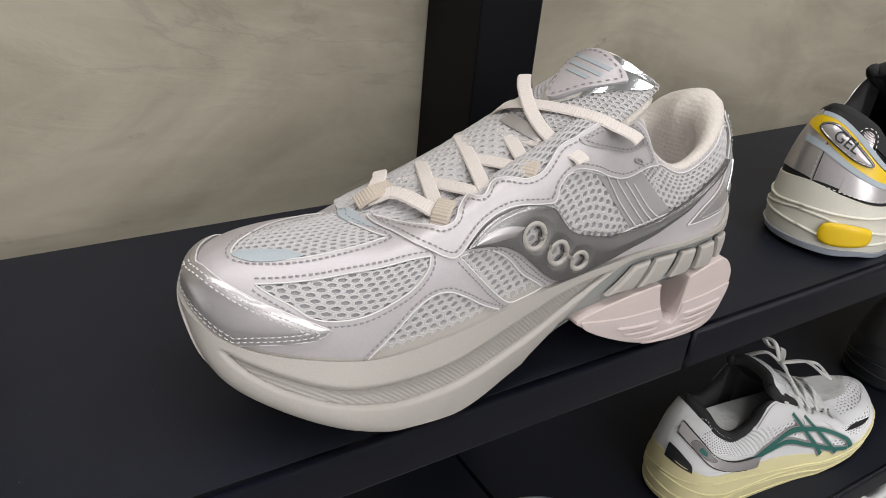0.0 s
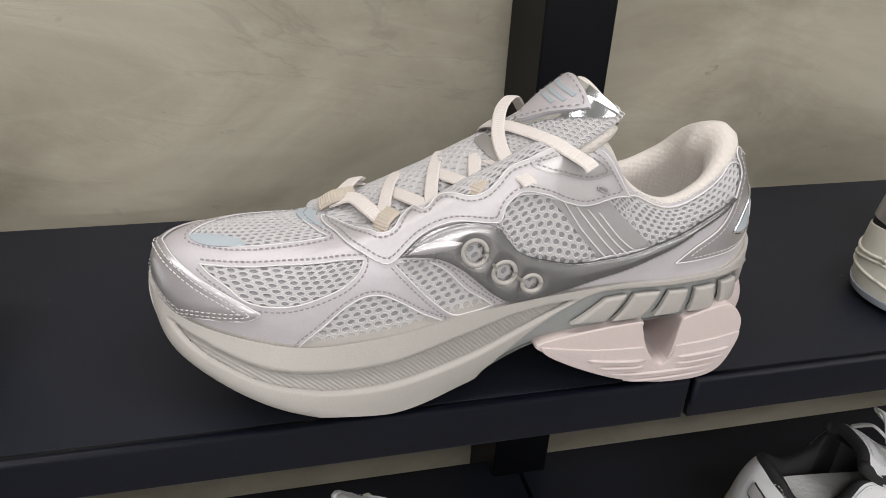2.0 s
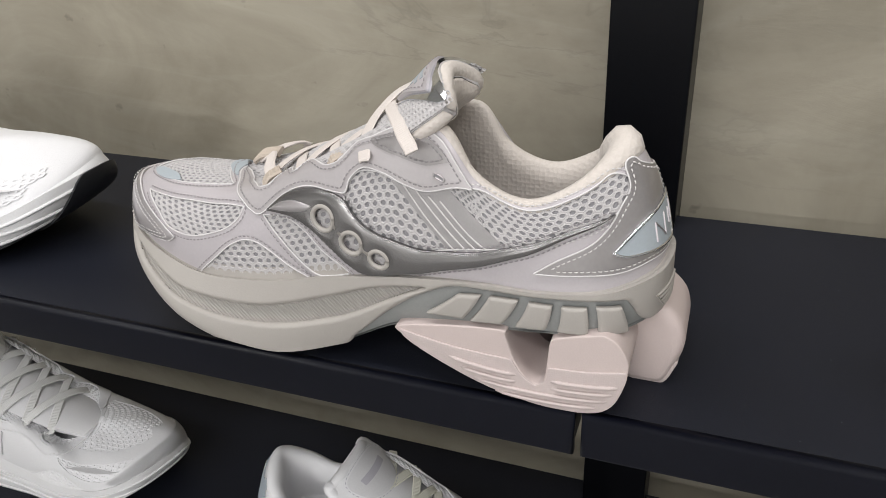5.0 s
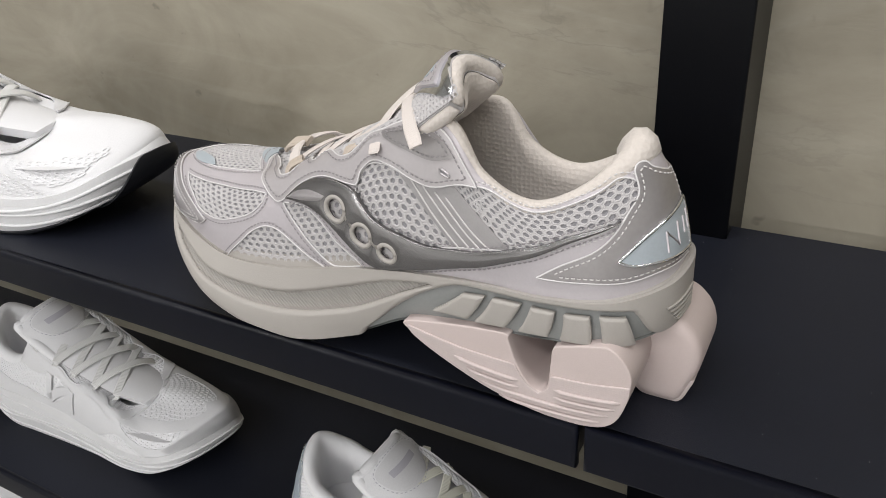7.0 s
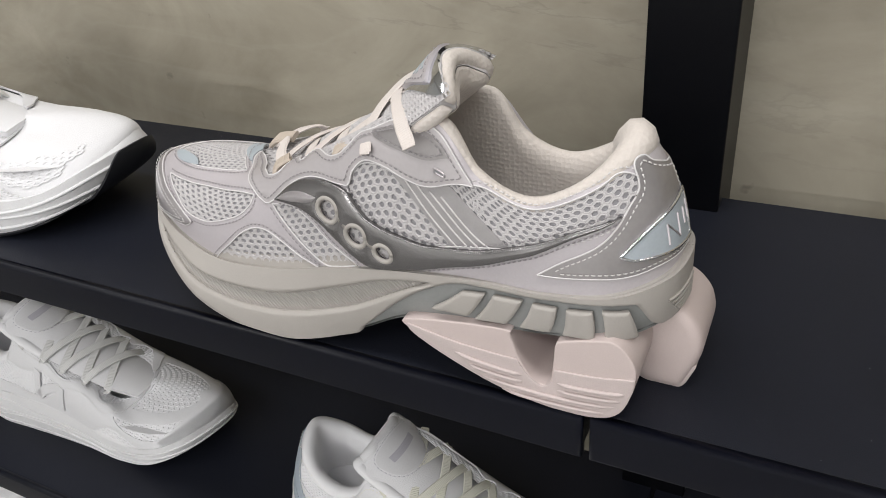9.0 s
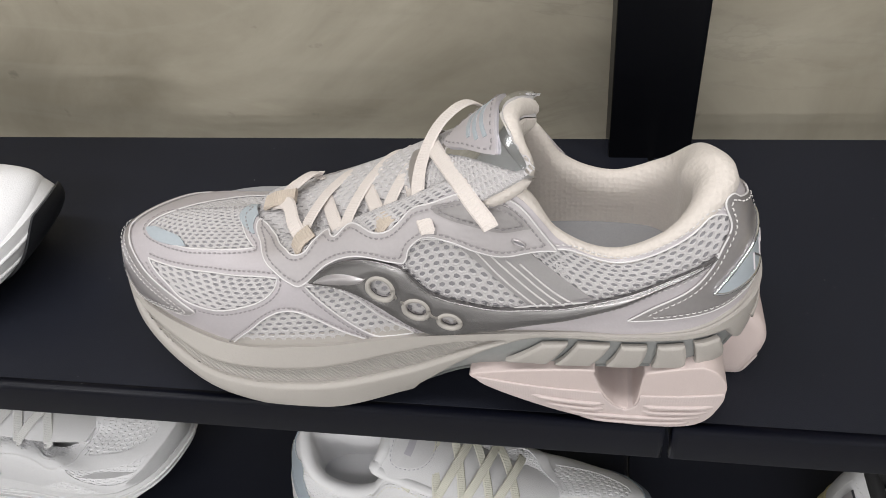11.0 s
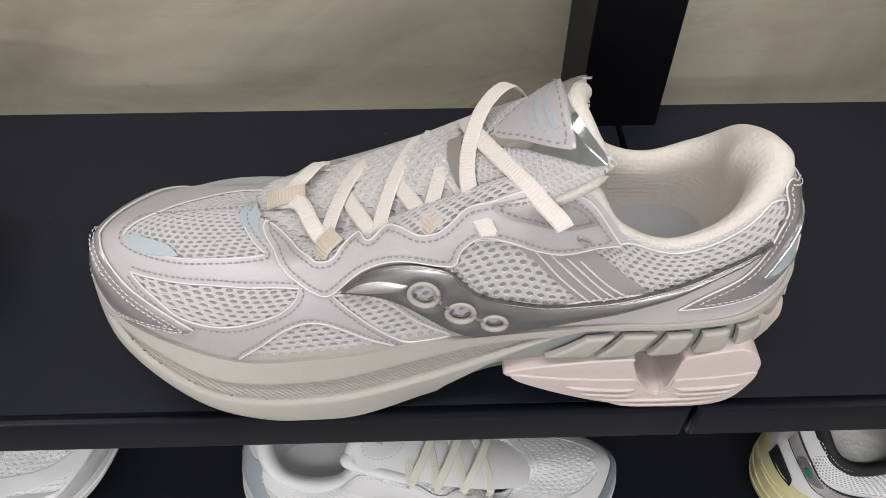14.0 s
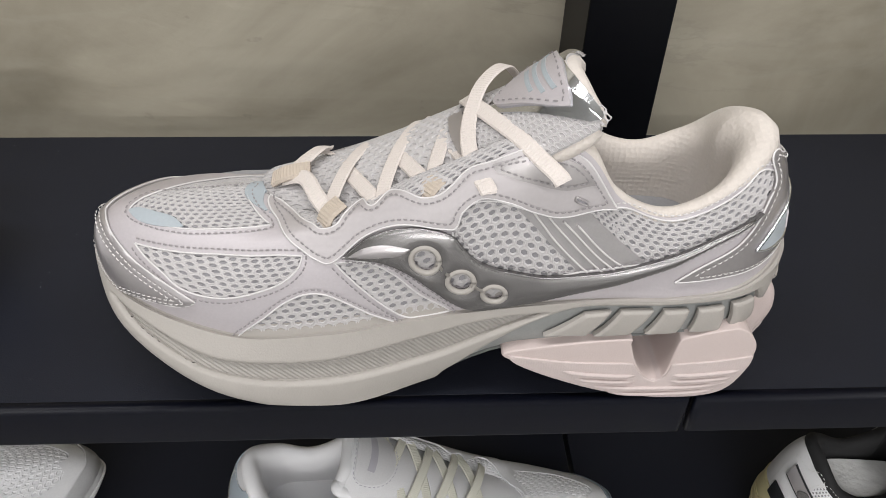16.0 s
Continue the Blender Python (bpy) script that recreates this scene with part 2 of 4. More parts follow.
class Band:
    """P(theta, s): from the lower loop (s 0) to the upper one (s 1); keys are theta, lower x y z, upper x y z, roundness, bulge."""

    def __init__(self, keys, foot=False):
        self.keys, self.foot, self.metric = keys, foot, (0.75, 0.065)

    def raw(self, theta, s):
        c = loop_curve(self.keys, theta)
        s = np.asarray(s, float)[..., None]
        sc = np.clip(s, 1e-4, 1 - 1e-6)
        low, top, k, bulge = c[..., 0:3], c[..., 3:6], c[..., 6:7], c[..., 7:8]
        phi = sc * np.pi / 2
        m = np.clip((1.3 - k) / 0.4, 0, 1)
        hx, vz = m * (1 - np.cos(phi)) + (1 - m) * sc, m * np.sin(phi) ** np.minimum(k, 1) + (1 - m) * sc
        if self.foot:
            hx, vz = np.sin(phi) ** 0.9, 0.5 * (1 - np.cos(phi)) + 0.5 * sc
        p = np.empty(np.broadcast(low, s).shape)
        p[..., :2] = low[..., :2] + (top[..., :2] - low[..., :2]) * hx
        p[..., 2:] = low[..., 2:] + (top[..., 2:] - low[..., 2:]) * vz
        out = low[..., :2] - np.array([[-0.1, 0.052]])
        out = out / np.linalg.norm(out, axis=-1, keepdims=True)
        p[..., :2] += out * bulge * np.sin(np.pi * sc)
        return p

    def point(self, theta, s, off=0.0):
        theta, s = np.broadcast_arrays(np.asarray(theta, float), np.asarray(s, float))
        p = self.raw(theta, s)
        if np.any(off):
            d, e = 0.002, 0.01
            s0, s1 = np.clip(s - e, 0.003, 0.985), np.clip(s + e, 0.015, 0.997)
            a = self.raw(theta + d, np.clip(s, 0.003, 0.997)) - self.raw(theta - d, np.clip(s, 0.003, 0.997))
            b = self.raw(theta, s1) - self.raw(theta, s0)
            nrm = np.cross(b, a)
            nrm /= np.linalg.norm(nrm, axis=-1, keepdims=True) + 1e-12
            p = p + nrm * np.asarray(off, float)[..., None]
        return p


def inside(poly, q):
    """Which points q lie in the polygon."""
    x, y = q[:, 0], q[:, 1]
    r = np.zeros(len(q), bool)
    for (x0, y0), (x1, y1) in zip(poly, np.roll(poly, -1, axis=0)):
        c = (y0 > y) != (y1 > y)
        r ^= c & (x < (x1 - x0) * (y - y0) / (y1 - y0 + 1e-12) + x0)
    return r


def smooth_loop(pts, closed=True, step=6):
    """A Catmull-Rom curve through the points; a point given twice stays a corner."""
    p = np.array(pts, float)
    n, out = len(p), []
    for i in range(n if closed else n - 1):
        a, b, c, d = p[(i - 1) % n] if closed else p[max(i - 1, 0)], p[i], p[(i + 1) % n], p[(i + 2) % n] if closed else p[min(i + 2, n - 1)]
        if np.allclose(b, c):
            continue
        for u in np.arange(step) / step:
            out.append(0.5 * (2 * b + (c - a) * u + (2 * a - 5 * b + 4 * c - d) * u**2 + (3 * b - a - 3 * c + d) * u**3))
    if not closed:
        out.append(p[-1])
    return np.array(out)


def cut_sheet(band, keep, drop, off, depth, name, material, parent, label="", nt=640, ns=72, t0=0.0, t1=1.0, s0=0.0, s1=1.0, dome=0.0, reach=0.006):
    """A thin sheet on the band at the height off, kept inside the polygon keep, with holes drop, its rims turned down by depth."""
    if keep is not None:
        lo, hi = keep.min(0), keep.max(0)
        t0, t1, s0, s1 = lo[0] - 0.004, hi[0] + 0.004, max(lo[1] - 0.02, s0), min(hi[1] + 0.02, s1)
    nt, ns = max(8, int(nt * (t1 - t0))), max(6, int(ns * (s1 - s0)))
    T, Sg = np.meshgrid(np.linspace(t0, t1, nt + 1), np.linspace(s0, s1, ns + 1), indexing="ij")
    q = np.stack([T.ravel(), Sg.ravel()], 1)
    idx = np.arange(len(q)).reshape(nt + 1, ns + 1)
    quads = np.stack([idx[:-1, :-1], idx[1:, :-1], idx[1:, 1:], idx[:-1, 1:]], -1).reshape(-1, 4)
    mid = q[quads].mean(1)
    ok = np.ones(len(quads), bool)
    if keep is not None:
        ok &= inside(keep, mid)
    for d in drop:
        ok &= ~inside(d, mid)
    kept = quads[ok]
    used = np.zeros(len(q), int)
    np.add.at(used, kept.ravel(), 1)
    total = np.zeros(len(q), int)
    np.add.at(total, quads.ravel(), 1)
    rim = np.where((used > 0) & (used < total))[0]
    polys = list(drop) + ([keep] if keep is not None else [])
    w = np.array(band.metric)
    if len(rim) and polys:
        A = np.concatenate([p for p in polys]) * w
        B = np.concatenate([np.roll(p, -1, axis=0) for p in polys]) * w
        Q = q[rim] * w
        ab = B - A
        u = np.clip(((Q[:, None] - A) * ab).sum(-1) / ((ab**2).sum(-1) + 1e-15), 0, 1)
        near = A + u[..., None] * ab
        best = ((near - Q[:, None]) ** 2).sum(-1).argmin(1)
        q[rim] = near[np.arange(len(rim)), best] / w
    q[:, 1] = np.clip(q[:, 1], s0, s1)
    live = np.where(used > 0)[0]
    re = -np.ones(len(q), int)
    re[live] = np.arange(len(live))
    lift = np.zeros(len(live))
    if dome and polys:
        w = np.array(band.metric)
        A = np.concatenate([even(np.concatenate([p, p[:1]]) * w, 0.0008) for p in polys])
        Q = q[live] * w
        d = np.sqrt(np.array([((A - c) ** 2).sum(1).min() for c in Q]))
        d = np.clip(d / reach, 0, 1)
        lift = dome * np.sqrt(1 - (1 - d) ** 2)
    verts = band.point(q[live, 0], q[live, 1], off + lift)
    faces = re[kept].tolist()
    edges = {}
    for f in faces:
        for a, b in zip(f, f[1:] + f[:1]):
            edges[(a, b)] = edges.get((a, b), 0) + 1
    border = [(a, b) for a, b in edges if (b, a) not in edges]
    ring = sorted({v for e in border for v in e})
    high = {v: len(verts) + i for i, v in enumerate(ring)}
    low = {v: len(verts) + len(ring) + i for i, v in enumerate(ring)}
    under = band.point(q[live][ring, 0], q[live][ring, 1], off - depth) if ring else np.zeros((0, 3))
    verts = np.concatenate([verts, verts[ring] if ring else under, under])
    faces = [f[::-1] for f in faces] + [[high[a], high[b], low[b], low[a]] for a, b in border]
    return mesh_part(name, verts, faces, material, parent, label)


class Strip:
    """A bent strip: u along keys (u, x, y, z, half width, droop), s across it from 0 to 1."""

    def __init__(self, keys):
        self.k, self.metric = np.array(keys, float), (0.16, 0.065)

    def raw(self, u, s):
        k = self.k
        c = np.stack([np.interp(u, k[:, 0], k[:, i]) for i in range(1, 6)], -1)
        a = 2 * np.asarray(s, float) - 1
        return np.stack([c[..., 0] + 1.1 * c[..., 4] * a**2, c[..., 1] + c[..., 3] * a, c[..., 2] - 0.6 * c[..., 4] * np.abs(a) ** 2.2], -1)

    def point(self, u, s, off=0.0):
        u, s = np.broadcast_arrays(np.asarray(u, float), np.asarray(s, float))
        p = self.raw(u, s)
        a = self.raw(u + 0.03, s) - self.raw(u - 0.03, s)
        b = self.raw(u, s + 0.02) - self.raw(u, s - 0.02)
        n = np.cross(b, a)
        n /= -np.linalg.norm(n, axis=-1, keepdims=True) + 1e-12
        return p + n * np.asarray(off, float)[..., None]


def lattice(band, polys, dt, ds, h, name, material, parent, label="", hole=0.61, lo_t=-1.0, hi_t=2.0):
    """Knitted mesh: six-sided cells, each with an open hole, over the polygons."""
    hexa = np.array([(0, 2 / 3), (0.5, 1 / 3), (0.5, -1 / 3), (0, -2 / 3), (-0.5, -1 / 3), (-0.5, 1 / 3)]) * (dt, ds)
    verts, faces = [], []
    base = 0
    for poly in polys:
        lo, hi = poly.min(0) - (dt, ds), poly.max(0) + (dt, ds)
        r, c = np.arange(int((hi[1] - lo[1]) / ds) + 1), np.arange(int((hi[0] - lo[0]) / dt) + 1)
        C, Rr = np.meshgrid(c, r, indexing="ij")
        cen = np.stack([lo[0] + (C + 0.5 * (Rr % 2)) * dt, lo[1] + Rr * ds], -1).reshape(-1, 2)
        ok = np.zeros(len(cen), bool)
        for v in np.concatenate([hexa, [[0, 0]]]):
            ok |= inside(poly, cen + v)
        cen = cen[ok]
        cen = cen[(cen[:, 1] > 0.01) & (cen[:, 1] < 1.02) & (cen[:, 0] > lo_t) & (cen[:, 0] < hi_t)]
        n = len(cen)
        rings = []
        for scale, up in ((1.0, h * 0.75), (0.8, h), (hole, h * 0.8), (hole * 0.92, h * 0.05)):
            q = cen[:, None] + hexa[None] * scale
            rings.append(band.point(q[..., 0], np.clip(q[..., 1], 0.003, 0.997), up))
        verts.append(np.stack(rings, 1).reshape(-1, 3))
        i = np.arange(6)
        j = (i + 1) % 6
        f = np.concatenate([np.stack([a * 6 + i, a * 6 + j, (a + 1) * 6 + j, (a + 1) * 6 + i], 1) for a in range(3)])
        faces.append((base + np.arange(n)[:, None, None] * 24 + f[None]).reshape(-1, 4))
        base += n * 24
    return mesh_part(name, np.concatenate(verts), np.concatenate(faces).tolist(), material, parent, label)


def even(pts, step):
    """The open or closed polyline resampled at even steps."""
    d = np.concatenate([[0], np.cumsum(np.linalg.norm(np.diff(pts, axis=0), axis=1))])
    m = max(3, int(d[-1] / step))
    w = np.linspace(0, d[-1], m + 1)
    return np.stack([np.interp(w, d, pts[:, i]) for i in range(pts.shape[1])], 1)


def surface_line(band, poly, off, shift=0.0, closed=True):
    q = np.concatenate([poly, poly[:1]]) if closed else poly
    q = np.stack([q[:, 0], np.clip(q[:, 1], 0.004, 0.996)], 1)
    p = band.point(q[:, 0], q[:, 1], off)
    n = band.point(q[:, 0], q[:, 1], off + 0.001) - p
    t = np.gradient(p, axis=0)
    side = np.cross(n, t)
    side /= np.linalg.norm(side, axis=1, keepdims=True) + 1e-12
    return p + side * shift, n / 0.001


def stitches(band, lines, name, material, parent, length=0.0018, gap=0.0016, r=0.0003, max_y=1.0):
    """Rows of single stitches as far as max_y; lines are (polygon, off, shift)."""
    verts, faces = [], []
    for poly, off, shift in lines:
        p, n = surface_line(band, poly, off, shift)
        if shift:
            core, _ = surface_line(band, poly, off)
            core = even(core, 0.0007)
            far_enough = np.array([((core - c) ** 2).sum(1).min() for c in p]) > (0.85 * shift) ** 2
        else:
            far_enough = np.ones(len(p), bool)
        far_enough &= p[:, 1] < max_y
        pts = even(np.concatenate([p, n * 1e-5], 1)[far_enough], length + gap)
        for a, b in zip(pts[:-1], pts[1:]):
            d = b[:3] - a[:3]
            l = np.linalg.norm(d)
            if l < 1e-6 or l > 0.006:
                continue
            d, up = d / l, a[3:] / (np.linalg.norm(a[3:]) + 1e-15)
            s = np.cross(d, up)
            o, k = a[:3], len(verts)
            for e, g in ((0, 0.0), (0.25, 1.0), (0.75, 1.0), (1, 0.0)):
                c = o + d * length * e + up * r * 1.2 * g
                verts += [c - s * r, c + up * r * 0.8, c + s * r]
            for e in range(3):
                for m in range(2):
                    q = k + e * 3 + m
                    faces.append((q, q + 1, q + 4, q + 3))
    return tagged(mesh_part(name, verts, faces, material, parent), kind="stuff")


def tube(pts, r, name, material, parent, label="", sides=6):
    p = np.array(pts, float)
    t = np.gradient(p, axis=0)
    t /= np.linalg.norm(t, axis=1, keepdims=True) + 1e-12
    a = np.cross(t, (0.3, 0.5, 0.81))
    a /= np.linalg.norm(a, axis=1, keepdims=True) + 1e-12
    b = np.cross(t, a)
    ang = np.arange(sides) * 2 * np.pi / sides
    v = p[:, None] + r * (a[:, None] * np.cos(ang)[None, :, None] + b[:, None] * np.sin(ang)[None, :, None])
    n = len(p)
    f = [(i * sides + j, i * sides + (j + 1) % sides, (i + 1) * sides + (j + 1) % sides, (i + 1) * sides + j) for i in range(n - 1) for j in range(sides)]
    f += [tuple(range(sides)), tuple((n - 1) * sides + j for j in range(sides))]
    return mesh_part(name, v.reshape(-1, 3), f, material, parent, label)


def ribbon(pts, width, thick, name, material, parent, up=(-0.4, -0.25, 0.88), label=""):
    """A flat woven lace along smooth points."""
    p = even(smooth_loop(pts, closed=False, step=8), 0.00065)
    t = np.gradient(p, axis=0)
    t /= np.linalg.norm(t, axis=1, keepdims=True)
    s = np.cross(t, np.array(up, float))
    s /= np.linalg.norm(s, axis=1, keepdims=True) + 1e-9
    n = np.cross(s, t)
    rib = 1 + 0.2 * (np.arange(len(p)) % 2)[:, None]
    prof = [(-0.5, 0.0), (-0.40, 0.5), (0.0, 0.55), (0.40, 0.5), (0.5, 0.0), (0.40, -0.5), (-0.40, -0.5)]
    v = np.stack([p + s * a * width + n * b * thick * rib for a, b in prof], 1)
    m, k = len(p), len(prof)
    f = [(i * k + j, i * k + (j + 1) % k, (i + 1) * k + (j + 1) % k, (i + 1) * k + j) for i in range(m - 1) for j in range(k)]
    f += [tuple(range(k)), tuple((m - 1) * k + j for j in range(k))]
    return mesh_part(name, v.reshape(-1, 3), f, material, parent, label, smooth=False)


def prism(profile, y0, y1, bevel, material, name, parent, label="", taper=0.0):
    """A side profile (x, z) given depth from y0 to y1, with rounded edges."""
    bm = bmesh.new()
    profile = smooth_loop(profile, step=4)
    cx, cz = np.mean([p[0] for p in profile]), np.mean([p[1] for p in profile])
    vs = [bm.verts.new((x, y0, z)) for x, z in profile]
    f = bm.faces.new(vs)
    r = bmesh.ops.extrude_face_region(bm, geom=[f])
    for v in [g for g in r["geom"] if isinstance(g, bmesh.types.BMVert)]:
        v.co = Vector((cx + (v.co.x - cx) * (1 - taper), y1, cz + (v.co.z - cz) * (1 - taper)))
    bmesh.ops.recalc_face_normals(bm, faces=bm.faces[:])
    if bevel:
        caps = [e for e in bm.edges if abs(e.verts[0].co.y - e.verts[1].co.y) < 1e-6]
        bmesh.ops.bevel(bm, geom=caps, offset=bevel, segments=4, affect="EDGES", profile=0.6, clamp_overlap=True)
    return part(name, bm, material, parent, label, smooth=True)


def collar(band, parent, t0, t1, material, name="collar", floor=0.066, puff=1.0, mid=0.050, low=-0.052, high=-0.012, heel=0.0):
    """The padded rim and the inner wall of the opening."""
    th = np.linspace(t0, t1, 150)
    T = band.point(th % 1.0, np.full(150, 1.0))
    cen = np.stack([np.clip(T[:, 0], low, high), np.full(150, mid)], 1)
    inn = cen - T[:, :2]
    inn /= np.linalg.norm(inn, axis=1, keepdims=True) + 1e-9
    prof = [(-0.0015, -0.006), (-0.0024, -0.002), (-0.0012, 0.0025), (0.002, 0.005), (0.006, 0.0045), (0.009, 0.001), (0.0105, -0.006), (0.0105, -0.014), (0.009, -0.024)]
    rows = []
    swell = puff * np.clip(np.minimum(t1 - th, th - t0) / 0.05, 0.25, 1) * (1 + heel * np.exp(-((th - np.round(th)) / 0.07) ** 2))
    for d, z in prof:
        rows.append(np.stack([T[:, 0] + inn[:, 0] * d * swell, T[:, 1] + inn[:, 1] * d * swell, T[:, 2] + z * (swell if z > 0 else puff)], 1))
    low_row = rows[-1].copy()
    low_row[:, 2] = floor - 0.004
    rows += [rows[-1] * 0.5 + low_row * 0.5, low_row]
    v = np.stack(rows, 1)
    m, k = v.shape[:2]
    f = [(i * k + j, i * k + j + 1, (i + 1) * k + j + 1, (i + 1) * k + j) for i in range(m - 1) for j in range(k - 1)]
    return mesh_part(name, v.reshape(-1, 3), f, material, parent)


def rim(lower, upper, name, material, parent, n=240):
    """The narrow ledge that joins the top of a sole to the upper."""
    th = np.linspace(0, 1, n, endpoint=False)
    a, b = lower.point(th, np.full(n, 0.99)), upper.point(th, np.full(n, 0.07))
    v = np.stack([a, (a + b) / 2 + np.array([0, 0, 0.0003]), b], 1).reshape(-1, 3)
    f = [(i * 3 + j, (i + 1) % n * 3 + j, (i + 1) % n * 3 + j + 1, i * 3 + j + 1) for i in range(n) for j in range(2)]
    return mesh_part(name, v, f, material, parent)


def plate(band, s, shrink, z, name, material, parent, label="", n=90):
    """A flat sheet inside a loop of the band, such as an insole or the underside of a sole."""
    th = np.linspace(0, 1, n, endpoint=False)
    p = band.point(th, np.full(n, s))
    c = np.array([np.clip(p[:, 0], p[:, 0].min() + 0.05, p[:, 0].max() - 0.05), np.full(n, p[:, 1].mean())]).T
    q = c + (p[:, :2] - c) * shrink
    zz = p[:, 2] if z is None else np.full(n, z)
    v = [(x, y, h) for (x, y), h in zip(q, zz)] + [(x, y, h) for (x, y), h in zip(c, zz)]
    f = [(i, (i + 1) % n, n + (i + 1) % n, n + i) for i in range(n)]
    return mesh_part(name, v, f, material, parent, label)

# ---- the display shoe ----
UPPER_KEYS = [
    (0, 0.0283, 0.0459, 0.0664, 0.0125, 0.0419, 0.1181, 1.0884, 0),
    (0.05, 0.0243, 0.0259, 0.064, 0.0084, 0.0287, 0.1156, 1.0266, 0),
    (0.1, 0.0062, 0.0118, 0.06, -0.0079, 0.018, 0.1041, 1.1058, 0),
    (0.15, -0.02, 0.008, 0.058, -0.03, 0.015, 0.0955, 1.0527, 0),
    (0.2, -0.045, 0.008, 0.058, -0.052, 0.014, 0.107, 1.0532, 0),
    (0.24, -0.068, 0.008, 0.057, -0.066, 0.016, 0.126, 1.0505, 0),
    (0.27, -0.09, 0.008, 0.055, -0.082, 0.022, 0.129, 0.8998, 0),
    (0.32, -0.125, 0.008, 0.049, -0.115, 0.026, 0.113, 0.9002, 0.001),
    (0.37, -0.165, 0.007, 0.041, -0.145, 0.029, 0.096, 0.8527, 0.001),
    (0.42, -0.2084, 0.0083, 0.0408, -0.168, 0.0321, 0.086, 0.7561, 0.001),
    (0.46, -0.2465, 0.0224, 0.0506, -0.1841, 0.0399, 0.086, 0.6278, 0),
    (0.5, -0.2584, 0.0446, 0.0626, -0.1906, 0.0502, 0.0861, 0.4557, 0),
    (0.54, -0.2445, 0.0761, 0.0603, -0.1878, 0.0568, 0.0794, 0.8046, 0),
    (0.58, -0.2155, 0.0913, 0.0485, -0.1691, 0.0678, 0.0753, 1.003, 0.001),
    (0.63, -0.1697, 0.0912, 0.0426, -0.145, 0.0691, 0.0867, 0.8553, 0.001),
    (0.68, -0.1297, 0.0867, 0.0489, -0.1149, 0.0702, 0.1021, 0.8996, 0.001),
    (0.73, -0.09, 0.084, 0.055, -0.0819, 0.0721, 0.1181, 0.8983, 0),
    (0.76, -0.068, 0.0841, 0.057, -0.0659, 0.072, 0.119, 1.0489, 0),
    (0.8, -0.0448, 0.0841, 0.058, -0.0519, 0.0731, 0.1001, 1.0508, 0),
    (0.85, -0.0196, 0.0841, 0.0579, -0.0302, 0.0732, 0.0909, 1.0573, 0),
    (0.9, 0.0059, 0.08, 0.0596, -0.0094, 0.071, 0.0988, 1.1704, 0),
    (0.95, 0.0215, 0.0654, 0.0632, 0.0043, 0.0627, 0.1113, 1.2389, 0),
]
SOLE_KEYS = [
    (0, 0.0299, 0.0471, 0.0432, 0.0304, 0.0459, 0.0704, 1, 0.0002),
    (0.05, 0.0245, 0.0255, 0.0421, 0.026, 0.0248, 0.067, 1, 0.0005),
    (0.1, 0.0067, 0.0095, 0.0402, 0.0069, 0.0101, 0.062, 1, 0.0017),
    (0.15, -0.0197, 0.0068, 0.038, -0.02, 0.0066, 0.06, 1, 0.0017),
    (0.2, -0.0449, 0.007, 0.0359, -0.045, 0.0066, 0.06, 1, 0.0015),
    (0.24, -0.0685, 0.0077, 0.0332, -0.068, 0.0066, 0.059, 1, 0.0013),
    (0.27, -0.09, 0.009, 0.0281, -0.09, 0.0066, 0.057, 1, 0.0012),
    (0.32, -0.1234, 0.0071, 0.0122, -0.125, 0.0066, 0.051, 1, 0.0024),
    (0.37, -0.1618, 0, 0.0043, -0.165, 0.0056, 0.043, 1, 0.0069),
    (0.42, -0.2039, -0.0011, 0.0146, -0.2091, 0.0069, 0.0428, 1, 0.012),
    (0.46, -0.2338, 0.0189, 0.0288, -0.2479, 0.0214, 0.0526, 1, 0.0069),
    (0.5, -0.2366, 0.0423, 0.0336, -0.2609, 0.0436, 0.0646, 1, 0.0002),
    (0.54, -0.2202, 0.0675, 0.0317, -0.2463, 0.0785, 0.0623, 1, 0.0008),
    (0.58, -0.2061, 0.0883, 0.012, -0.2158, 0.0927, 0.0505, 1, 0.0027),
    (0.63, -0.1672, 0.089, 0.0006, -0.1697, 0.0926, 0.0446, 1, 0.003),
    (0.68, -0.1271, 0.086, 0.0118, -0.1297, 0.0881, 0.0509, 1, 0.002),
    (0.73, -0.088, 0.085, 0.027, -0.09, 0.0854, 0.057, 1, 0.0015),
    (0.76, -0.068, 0.085, 0.033, -0.068, 0.0855, 0.059, 1, 0.0015),
    (0.8, -0.045, 0.085, 0.036, -0.0448, 0.0855, 0.06, 1, 0.0015),
    (0.85, -0.02, 0.085, 0.038, -0.0196, 0.0855, 0.0599, 1, 0.0015),
    (0.9, 0.0057, 0.081, 0.04, 0.0066, 0.0814, 0.0616, 1, 0.0013),
    (0.95, 0.0226, 0.0696, 0.0421, 0.0232, 0.0668, 0.0662, 1, 0.0006),
]
UPPER, SOLE = Band(UPPER_KEYS), Band(SOLE_KEYS, True)


def outline(pts):
    return smooth_loop(np.array(pts) / 1000.0)


def ellipse(centre, u, v, n=40):
    a = np.linspace(0, 2 * np.pi, n, endpoint=False)[:, None]
    return (np.array(centre) + np.cos(a) * np.array(u) + np.sin(a) * np.array(v)) / 1000.0


